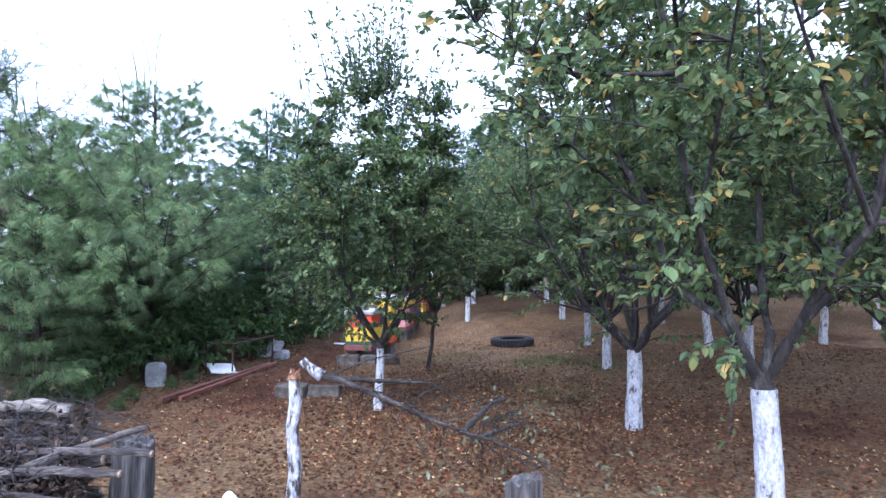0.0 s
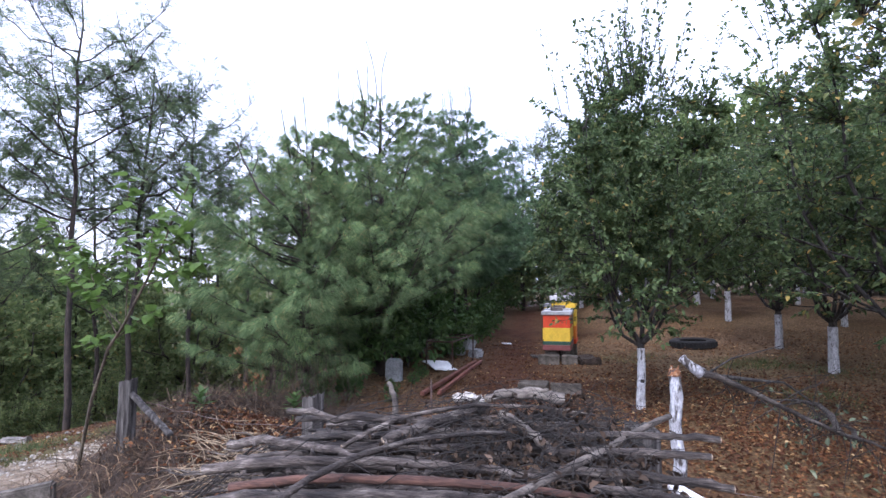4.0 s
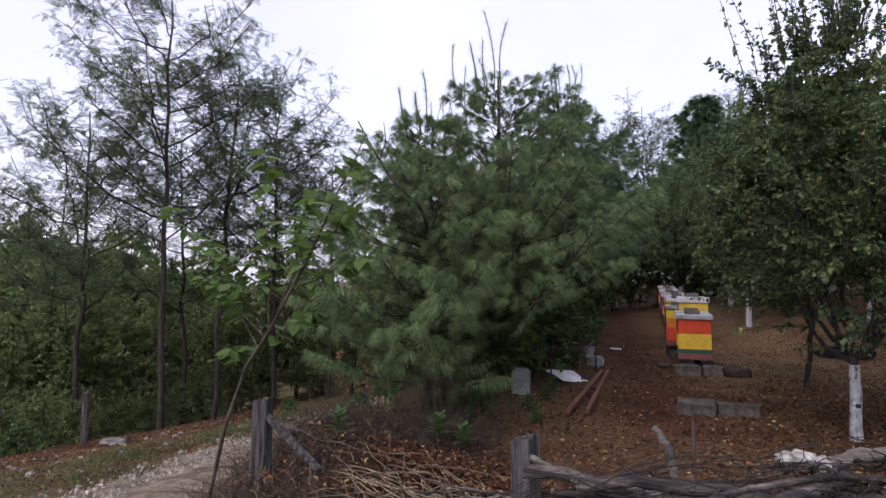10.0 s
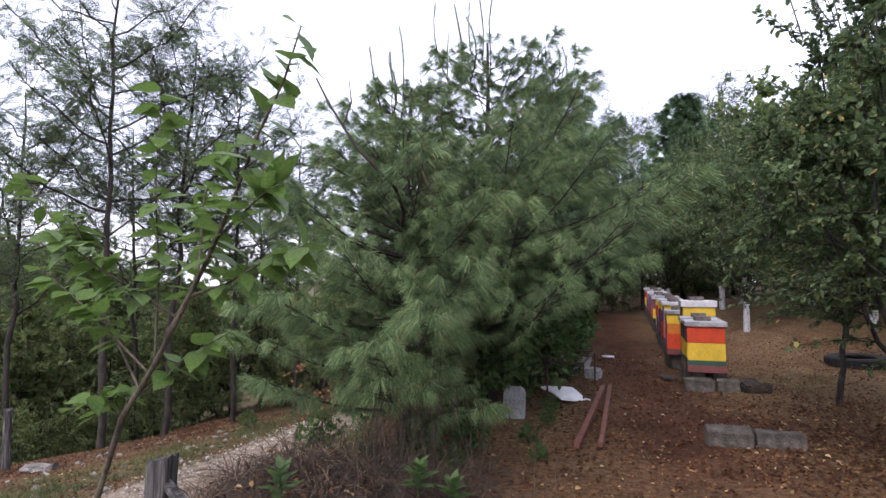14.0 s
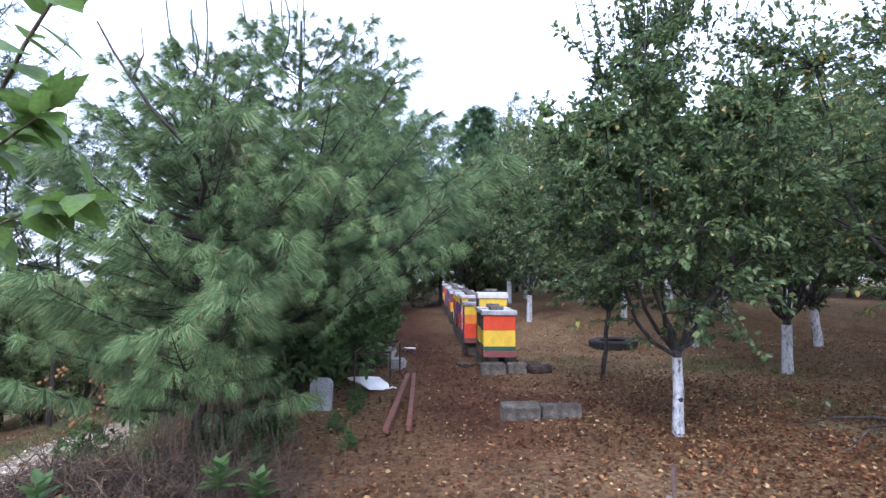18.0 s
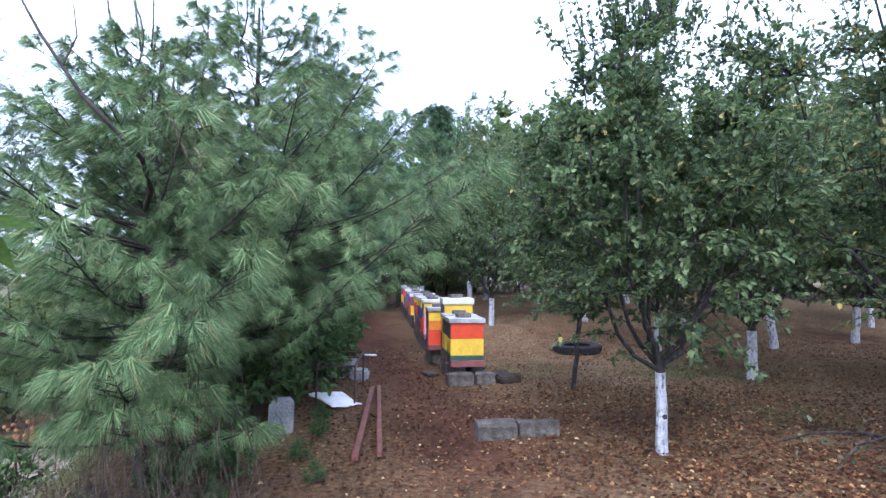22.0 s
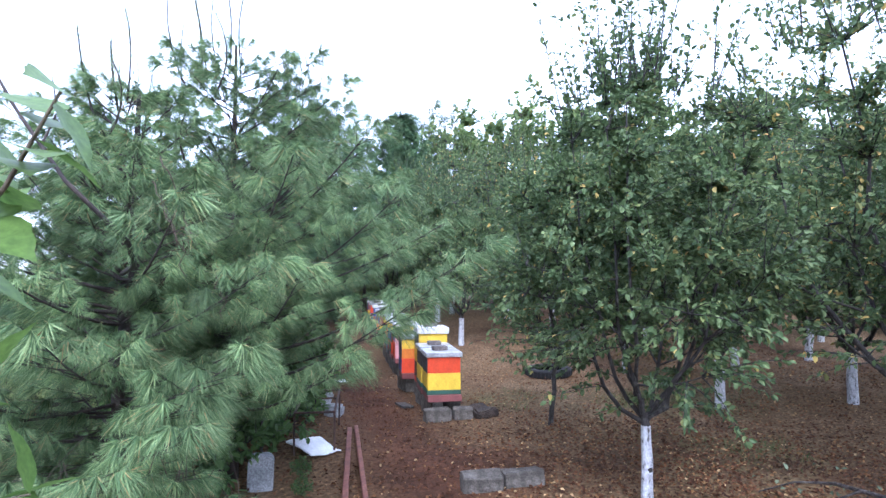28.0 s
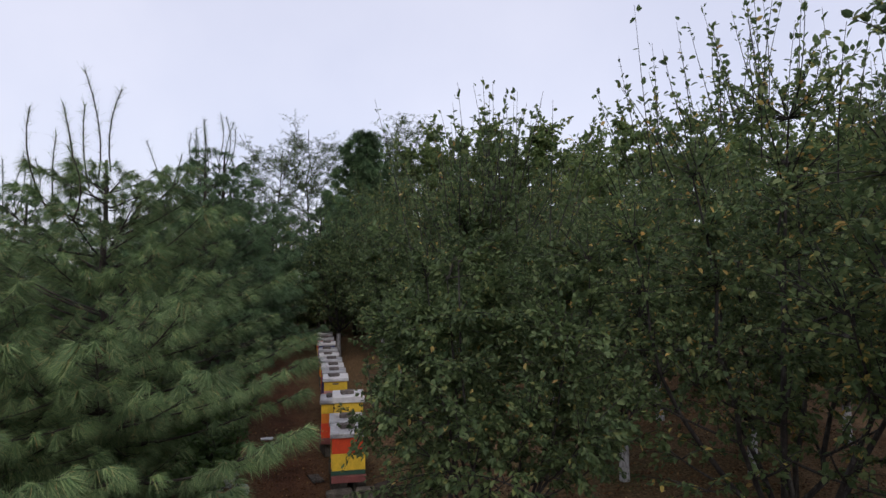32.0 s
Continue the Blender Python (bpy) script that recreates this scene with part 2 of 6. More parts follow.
M_RUST = surface("primed_steel", [(0.3, (0.125, 0.042, 0.03)), (0.7, (0.24, 0.095, 0.065))], 5, 50, 0.6, 0.2)
M_IRON = surface("rusty_iron", [(0.3, (0.035, 0.02, 0.016)), (0.7, (0.085, 0.045, 0.032))], 9, 90, 0.8, 0.4)
M_TYRE = surface("tyre_rubber", [(0.3, (0.006, 0.006, 0.007)), (0.7, (0.014, 0.014, 0.014))], 8, 60, 0.95, 0.3)
M_FOAM = surface("white_sheet", [(0.3, (0.70, 0.71, 0.73)), (0.7, (0.86, 0.87, 0.88))], 6, 60, 0.6, 0.3, grit=0.2)
M_STONE = surface("pale_stone", [(0.3, (0.13, 0.12, 0.105)), (0.7, (0.30, 0.28, 0.25))], 6, 50, 0.95, 0.8)
M_GREYSTONE = surface("grey_marker_stone", [(0.3, (0.26, 0.27, 0.27)), (0.7, (0.42, 0.43, 0.43))], 8, 70, 0.9, 0.4)
M_SHEET = surface("galvanised_sheet", [(0.3, (0.26, 0.265, 0.275)), (0.7, (0.48, 0.485, 0.50))], 5, 40, 0.45, 0.1, metal=0.35, grit=0.3)
M_BRICK = surface("dark_brick", [(0.3, (0.07, 0.06, 0.055)), (0.7, (0.16, 0.14, 0.13))], 12, 90, 0.9, 0.4)
M_DARKSOIL = surface("crumbled_soil", [(0.3, (0.025, 0.017, 0.012)), (0.7, (0.07, 0.048, 0.034))], 14, 90, 0.95, 0.9, bump_size=0.02)
M_WIRE = surface("rusted_wire", [(0.3, (0.10, 0.07, 0.06)), (0.7, (0.2, 0.16, 0.14))], 20, 90, 0.6, 0.2, metal=0.5)


def paint(name, c, wear=(0.25, 0.2, 0.16)):
    d = tuple(v * 0.78 for v in c)
    return surface(name, [(0.12, wear), (0.17, d), (0.6, c)], 7, 70, 0.6, 0.2, (1, 1, 0.7), vary=0.06, grit=0.25)


P_RED = paint("red_paint", (0.62, 0.06, 0.012))
P_YELLOW = paint("yellow_paint", (0.74, 0.50, 0.035))
P_GREEN = paint("dark_green_paint", (0.02, 0.075, 0.05))
P_BROWN = paint("red_brown_paint", (0.19, 0.06, 0.055))
P_BLUE = paint("blue_paint", (0.04, 0.07, 0.22))
P_PINK = paint("pink_paint", (0.62, 0.30, 0.30))
P_ORANGE = paint("orange_paint", (0.66, 0.20, 0.02))
P_WHITE = paint("white_paint", (0.56, 0.56, 0.57))
P_DARK = paint("dark_tarred_wood", (0.05, 0.05, 0.055))


def ground_material():
    m, n, l, b = material("soil")
    co = n.new("ShaderNodeTexCoord").outputs["Object"]
    big = noise_node(n, l, co, 0.32, 6)
    mid = noise_node(n, l, co, 2.1, 6)
    fine = noise_node(n, l, co, 26, 5)
    speck = noise_node(n, l, co, 70, 2)
    soil = ramp_node(n, [(0.34, (0.042, 0.02, 0.01)), (0.5, (0.105, 0.05, 0.024)), (0.66, (0.19, 0.108, 0.054))])
    l.new(mid.outputs["Fac"], soil.inputs["Fac"])
    dry = ramp_node(n, [(0.3, (0.095, 0.058, 0.027)), (0.7, (0.25, 0.165, 0.08))])
    l.new(fine.outputs["Fac"], dry.inputs["Fac"])
    f1 = ramp_node(n, [(0.36, (0, 0, 0)), (0.52, (0.9, 0.9, 0.9))])
    l.new(big.outputs["Fac"], f1.inputs["Fac"])
    c = mix_node(n, l, f1.outputs["Color"], soil.outputs["Color"], dry.outputs["Color"])
    pa = n.new("ShaderNodeAttribute")
    pa.attribute_name = "path"
    red = ramp_node(n, [(0.3, (0.06, 0.022, 0.011)), (0.7, (0.15, 0.062, 0.032))])
    l.new(mid.outputs["Fac"], red.inputs["Fac"])
    c = mix_node(n, l, pa.outputs["Fac"], c, red.outputs["Color"])
    ba = n.new("ShaderNodeAttribute")
    ba.attribute_name = "bare"
    tan = ramp_node(n, [(0.35, (0.14, 0.088, 0.046)), (0.65, (0.29, 0.195, 0.11))])
    l.new(fine.outputs["Fac"], tan.inputs["Fac"])
    c = mix_node(n, l, ba.outputs["Fac"], c, tan.outputs["Color"])
    at = n.new("ShaderNodeAttribute")
    at.attribute_name = "grass"
    green = ramp_node(n, [(0.3, (0.045, 0.065, 0.02)), (0.7, (0.14, 0.15, 0.055))])
    l.new(fine.outputs["Fac"], green.inputs["Fac"])
    gm = n.new("ShaderNodeMath")
    gm.operation, gm.use_clamp = "MULTIPLY", True
    gr = ramp_node(n, [(0.4, (0.15,) * 3), (0.6, (1,) * 3)])
    l.new(mid.outputs["Fac"], gr.inputs["Fac"])
    l.new(gr.outputs["Color"], gm.inputs[0])
    l.new(at.outputs["Fac"], gm.inputs[1])
    c = mix_node(n, l, gm.outputs[0], c, green.outputs["Color"])
    g2 = ramp_node(n, [(0.3, (0.31,) * 3), (0.64, (0.87,) * 3)])
    l.new(fine.outputs["Fac"], g2.inputs["Fac"])
    c = mix_node(n, l, 0.85, c, g2.outputs["Color"], "MULTIPLY")
    l.new(c, b.inputs["Base Color"])
    b.inputs["Roughness"].default_value = 0.95
    b.inputs["Specular IOR Level"].default_value = 0.2
    bp = n.new("ShaderNodeBump")
    bp.inputs["Strength"].default_value, bp.inputs["Distance"].default_value = 0.7, 0.03
    ad = n.new("ShaderNodeMath")
    l.new(fine.outputs["Fac"], ad.inputs[0])
    l.new(speck.outputs["Fac"], ad.inputs[1])
    l.new(ad.outputs[0], bp.inputs["Height"])
    l.new(bp.outputs["Normal"], b.inputs["Normal"])
    return m


M_GROUND = ground_material()
M_GRAVEL = surface("gravel", [(0.3, (0.19, 0.135, 0.085)), (0.5, (0.31, 0.235, 0.155)), (0.72, (0.44, 0.36, 0.26))], 5, 60, 0.95, 1.0, bump_size=0.04)
M_PEBBLE = leaf_material("pebbles", [(0.0, (0.14, 0.115, 0.09)), (0.5, (0.27, 0.245, 0.21)), (1.0, (0.46, 0.44, 0.40))], 0.9, 0.0, 8.0, 0.3)

# ---- building helpers ----
RNG = np.random.default_rng(7)


def smooth(a, b, v):
    t = np.clip((v - a) / (b - a), 0, 1)
    return t * t * (3 - 2 * t)


def ground(x, y):
    """The height of the ground: a gentle slope up the orchard, falling away past the road."""
    x, y = np.asarray(x, float), np.asarray(y, float)
    z = 0.037 * (np.clip(y, -6, 8) - 1.5) + 0.25 * smooth(12, 18, y) + 0.02 * np.clip(y - 18, 0, 22)
    z = z + (0.42 * smooth(11.4, 15.2, y) + 0.012 * np.clip(x - 1, 0, 20)) * smooth(-0.9, 0.9, x)
    z = z - 0.04 * np.exp(-(((x + 1.9) / 0.9) ** 2)) * smooth(5.0, 6.5, y)
    edge = np.interp(y, [-10, 7.5, 9, 12, 14, 18, 40], [-13.0, -12.9, -12.6, -11.9, -12.3, -14, -16])
    left = -0.36 - 0.095 * (np.clip(y, -4, 26) - 3.5) + 0.05 * np.clip(x + 7.7, 0, 2)
    left = left - 0.16 * np.clip(-7.7 - np.maximum(x, edge), 0, 6) - 0.40 * np.clip(edge - x, 0, 4) - 0.05 * np.clip(edge - 4 - x, 0, 40)
    z = z + (left - z) * smooth(-4.5, -6.2, x)
    far = np.hypot(x, y)
    z = z + 0.018 * np.clip(far - 120, 0, 900) * (0.6 + 0.4 * np.sin(np.arctan2(y, x) * 7 + 1))
    return z + 0.018 * np.sin(x * 2.3 + 1.1 * np.sin(y * 1.7)) * np.sin(y * 1.9 + 0.4) + 0.03 * np.sin(x * 0.7 + y * 0.5)


def gz(x, y):
    return float(ground(x, y))


def link(name, me, mat, parent=None, label=""):
    me.materials.append(mat)
    ob = new(name, me)
    if parent is not None:
        ob.parent = parent
    if label:
        ob["label"] = label
    return ob


def np_mesh(name, verts, faces, smooth_shade=False):
    """A mesh from arrays: verts (n, 3), faces (m, 3) or (m, 4), or a list of such arrays."""
    if not isinstance(faces, list):
        faces = [faces]
    me = bpy.data.meshes.new(name)
    loops = np.concatenate([f.ravel() for f in faces]).astype(np.int32)
    sizes = np.concatenate([np.full(len(f), f.shape[1]) for f in faces])
    starts = np.concatenate([[0], np.cumsum(sizes)[:-1]]).astype(np.int32)
    me.vertices.add(len(verts))
    me.vertices.foreach_set("co", np.asarray(verts, np.float32).ravel())
    me.loops.add(len(loops))
    me.loops.foreach_set("vertex_index", loops)
    me.polygons.add(len(sizes))
    me.polygons.foreach_set("loop_start", starts)
    me.update(calc_edges=True)
    me.polygons.foreach_set("use_smooth", np.full(len(sizes), smooth_shade))
    me.update()
    return me


def scatter(canon, faces, pos, frames, scales):
    """Copies of a small shape, joined: canon (k, 3), faces (f, m), one frame (3 x 3, columns are axes) for each."""
    n, k = len(pos), len(canon)
    v = np.einsum("nij,kj->nki", frames, canon) * np.asarray(scales).reshape(-1, 1, 1) + pos[:, None, :]
    f = faces[None] + (np.arange(n) * k)[:, None, None]
    return v.reshape(-1, 3), f.reshape(-1, faces.shape[1])


def frames_from(way, up=None, rng=RNG, spin=None):
    """Frames whose y axis runs along way, z near up, turned by spin."""
    y = way / (np.linalg.norm(way, axis=1, keepdims=True) + 1e-9)
    u = rng.normal(size=y.shape) if up is None else np.broadcast_to(np.asarray(up, float), y.shape) + rng.normal(size=y.shape) * 1e-3
    x = np.cross(y, u)
    x /= np.linalg.norm(x, axis=1, keepdims=True) + 1e-9
    z = np.cross(x, y)
    if spin is not None:
        c, s = np.cos(spin)[:, None], np.sin(spin)[:, None]
        x, z = x * c + z * s, z * c - x * s
    return np.stack([x, y, z], axis=2)


class Tubes:
    """Many tapered tubes along polylines, joined in one mesh."""

    def __init__(self, sides=5):
        self.n, self.v, self.f, self.count = sides, [], [], 0

    def add(self, pts, r0, r1=None, sides=None, cap=False, wob=0.0):
        pts = np.asarray(pts, float)
        n = sides or self.n
        k = len(pts)
        r = np.linspace(r0, r0 if r1 is None else r1, k)
        if wob:
            r = r * (1 + wob * RNG.normal(size=k))
        d = np.gradient(pts, axis=0)
        fr = frames_from(d, up=(0.31, 0.17, 0.93) if abs(d[0][2]) < 0.8 * np.linalg.norm(d[0]) else (0.95, 0.2, 0.1))
        a = np.arange(n) / n * 2 * np.pi
        ring = np.stack([np.cos(a), np.sin(a)])
        v = pts[:, None, :] + r[:, None, None] * (fr[:, None, :, 0] * ring[0][None, :, None] + fr[:, None, :, 2] * ring[1][None, :, None])
        i, j = np.meshgrid(np.arange(k - 1), np.arange(n), indexing="ij")
        q = np.stack([i * n + j, i * n + (j + 1) % n, (i + 1) * n + (j + 1) % n, (i + 1) * n + j], axis=-1).reshape(-1, 4)
        self.v.append(v.reshape(-1, 3))
        self.f.append(q + self.count)
        self.count += k * n
        if cap:
            for e, row in ((0, 0), (k - 1, k - 1)):
                self.v.append(pts[e][None])
                c = self.count
                self.count += 1
                base = c - k * n - (0 if row == 0 else 1) + row * n
                jj = np.arange(n)
                a1, a2 = base + jj, base + (jj + 1) % n
                self.f.append(np.stack([a2, a1, np.full(n, c), np.full(n, c)], axis=-1) if row == 0 else np.stack([a1, a2, np.full(n, c), np.full(n, c)], axis=-1))

    def mesh(self, name):
        quads = np.concatenate(self.f)
        tri = quads[:, 2] == quads[:, 3]
        parts = [p for p in (quads[~tri], quads[tri][:, :3]) if len(p)]
        return np_mesh(name, np.concatenate(self.v), parts, True)


def curve_pts(a, b, sag=0.0, k=6, jitter=0.0, rng=RNG):
    a, b = np.asarray(a, float), np.asarray(b, float)
    t = np.linspace(0, 1, k)[:, None]
    p = a + (b - a) * t
    p[:, 2] += sag * 4 * (t * (1 - t))[:, 0]
    if jitter:
        w = rng.normal(size=(k, 3)) * jitter
        w[0] = w[-1] = 0
        p += w
    return p


def box_bm(sx, sy, sz, bevel=0.004, z0=0.0, cx=0.0, cy=0.0):
    bm = bmesh.new()
    bmesh.ops.create_cube(bm, size=1, matrix=Matrix.Translation((cx, cy, z0 + sz / 2)) @ Matrix.Diagonal((sx, sy, sz, 1)))
    if bevel:
        bmesh.ops.bevel(bm, geom=bm.edges[:], offset=bevel, segments=1, affect="EDGES")
    return bm


def part(name, bm, mat, parent=None, label=""):
    me = bpy.data.meshes.new(name)
    bm.to_mesh(me)
    bm.free()
    return link(name, me, mat, parent, label)


def thing(name, label, category, group="", kind=""):
    return tagged(new(name), label, category, group, kind)


LEAF = np.array([(0, 0, 0), (-0.29, 0.32, 0.08), (-0.24, 0.7, 0.07), (0, 1, -0.08), (0.24, 0.7, 0.07), (0.29, 0.32, 0.08)], float)
LEAF_F = np.array([(0, 3, 2, 1), (0, 5, 4, 3)])


# ---- the ground, the road and the far land ----
def spread(lo, hi, step, reach, grow=1.22):
    inner = np.arange(lo, hi + step, step)
    out, d = [], step
    while not out or out[-1] < reach:
        d *= grow
        out.append((out[-1] if out else 0) + d)
    out = np.array(out)
    return np.concatenate([lo - out[::-1], inner, inner[-1] + out])


def grassiness(x, y):
    g = 1.1 * np.exp(-(((x + 8.6) / 0.95) ** 2)) + smooth(-13, -16, x) * 0.7
    g = np.maximum(g, 0.9 * np.exp(-(((x + 5.1) / 0.35) ** 2)) * smooth(14, 10, y))
    g = np.maximum(g, 0.85 * np.exp(-((np.hypot(x - 1.9, (y - 8.6) * 1.4) / 1.2) ** 2)))
    g = np.maximum(g, 0.55 * np.exp(-((np.hypot(x - 1.0, (y - 6.6) * 1.2) / 1.0) ** 2)))
    g = np.maximum(g, 0.5 * np.exp(-((np.hypot(x + 0.3, y - 9.6) / 0.8) ** 2)))
    return np.maximum(g, smooth(30, 60, np.hypot(x, y)))


def build_ground():
    xs, ys = spread(-14, 8, 0.16, 2500), spread(-1, 20, 0.16, 2500)
    X, Y = np.meshgrid(xs, ys)
    Z = ground(X, Y)
    near = (X > -15) & (X < 9) & (Y > -2) & (Y < 21)
    bump = np.random.default_rng(3).normal(size=X.shape)
    for _ in range(2):
        bump = (bump + np.roll(bump, 1, 0) + np.roll(bump, 1, 1) + np.roll(bump, -1, 0) + np.roll(bump, -1, 1)) / 5
    Z = Z + near * bump * 0.022
    road = smooth(-8.05, -7.6, X) * smooth(-5.2, -5.6, X)
    Z = Z - 0.05 * road
    n, k = len(xs), len(ys)
    i, j = np.meshgrid(np.arange(k - 1), np.arange(n - 1), indexing="ij")
    f = np.stack([i * n + j, i * n + j + 1, (i + 1) * n + j + 1, (i + 1) * n + j], axis=-1).reshape(-1, 4)
    me = np_mesh("ground", np.stack([X, Y, Z], axis=-1).reshape(-1, 3), f, True)
    at = me.attributes.new("grass", "FLOAT", "POINT")
    at.data.foreach_set("value", grassiness(X, Y).ravel().astype(np.float32))
    at = me.attributes.new("path", "FLOAT", "POINT")
    walkway = np.exp(-(((X + 2.05 - 0.03 * (Y - 8)) / 0.62) ** 2)) * smooth(4.6, 6.2, Y) * smooth(26, 20, Y)
    at.data.foreach_set("value", (0.85 * walkway).ravel().astype(np.float32))
    at = me.attributes.new("bare", "FLOAT", "POINT")
    dug = np.maximum(np.exp(-((np.hypot((X - 1.85) / 0.75, (Y - 4.6) / 0.45)) ** 2)), 0.8 * np.exp(-((np.hypot((X - 2.4) / 0.8, (Y - 3.9) / 0.5)) ** 2)))
    dug = np.maximum(dug, 0.6 * np.exp(-((np.hypot((X + 1.6) / 0.7, (Y - 4.7) / 0.5)) ** 2)))
    light = (np.sin(X * 1.7 + 1.3 * np.sin(Y * 1.1)) * np.sin(Y * 1.5 + 0.8 * np.sin(X * 1.3)) > -0.25) * 0.9 * smooth(-0.4, 0.7, X) * smooth(5.6, 7.2, Y) * smooth(17, 14, Y)
    dug = np.maximum(dug, light)
    dug = dug * (0.6 + 0.4 * np.sin(X * 9 + 2 * np.sin(Y * 7)))
    at.data.foreach_set("value", np.clip(dug, 0, 1).ravel().astype(np.float32))
    tagged(link("ground", me, M_GROUND), "reddish brown orchard soil strewn with leaves", "ground", kind="structure")


def road_mid(y):
    return -6.55 - 0.035 * (y - 4) + 0.12 * np.sin(y * 0.5)


def build_road():
    ys = np.arange(-8, 42, 0.2)
    us = np.linspace(-1, 1, 15)
    Y, U = np.meshgrid(ys, us, indexing="ij")
    half = 0.98 + 0.10 * np.sin(Y * 2.1) + 0.06 * np.sin(Y * 5.3 + U)
    X = road_mid(Y) + U * half
    Z = ground(X, Y) + 0.03 * (1 - U ** 4) - 0.02 * np.exp(-((np.abs(U) - 0.5) / 0.2) ** 2) - 0.035 * np.abs(U) ** 6
    n = len(us)
    i, j = np.meshgrid(np.arange(len(ys) - 1), np.arange(n - 1), indexing="ij")
    f = np.stack([i * n + j, i * n + j + 1, (i + 1) * n + j + 1, (i + 1) * n + j], axis=-1).reshape(-1, 4)
    tagged(link("road", np_mesh("road", np.stack([X, Y, Z], -1).reshape(-1, 3), f, True), M_GRAVEL), "pale gravel farm track with worn wheel ruts", "road", kind="structure")
    rng = np.random.default_rng(11)
    m = 10000
    y = rng.uniform(1, 12, m)
    u = np.where(rng.uniform(size=m) < 0.75, -0.28 + rng.normal(size=m) * 0.33, rng.uniform(-1, 0.95, m))
    x = road_mid(y) + u
    pos = np.stack([x, y, ground(x, y) + 0.012], -1)
    oct_v = np.array([(1, 0, 0), (-1, 0, 0), (0, 1, 0), (0, -1, 0), (0, 0, 0.7), (0, 0, -0.7)], float)
    oct_f = np.array([(0, 2, 4), (2, 1, 4), (1, 3, 4), (3, 0, 4), (2, 0, 5), (1, 2, 5), (3, 1, 5), (0, 3, 5)])
    fr = frames_from(rng.normal(size=(m, 3)), rng=rng)
    v, f = scatter(oct_v, oct_f, pos, fr, 0.006 + 0.024 * rng.uniform(0, 1, m) ** 3)
    tagged(link("gravel_stones", np_mesh("gravel_stones", v, f), M_PEBBLE), "loose pale gravel stones on the track", "gravel", kind="stuff")


build_ground()
build_road()


# ---- trees ----
def bezier(a, c, b, k=7):
    t = np.linspace(0, 1, k)[:, None]
    a, b, c = (np.asarray(p, float) for p in (a, b, c))
    return a * (1 - t) ** 2 + c * 2 * t * (1 - t) + b * t * t


def lumpy(d, rng):
    """An uneven outline: a factor for each direction."""
    ph = rng.uniform(0, 6.28, 4)
    az, el = np.arctan2(d[:, 1], d[:, 0]), d[:, 2]
    return 1 + 0.13 * np.sin(3 * az + ph[0] + 2 * el) + 0.10 * np.sin(5 * az + ph[1] - 4 * el) + 0.08 * np.sin(7 * el + ph[2] + az)


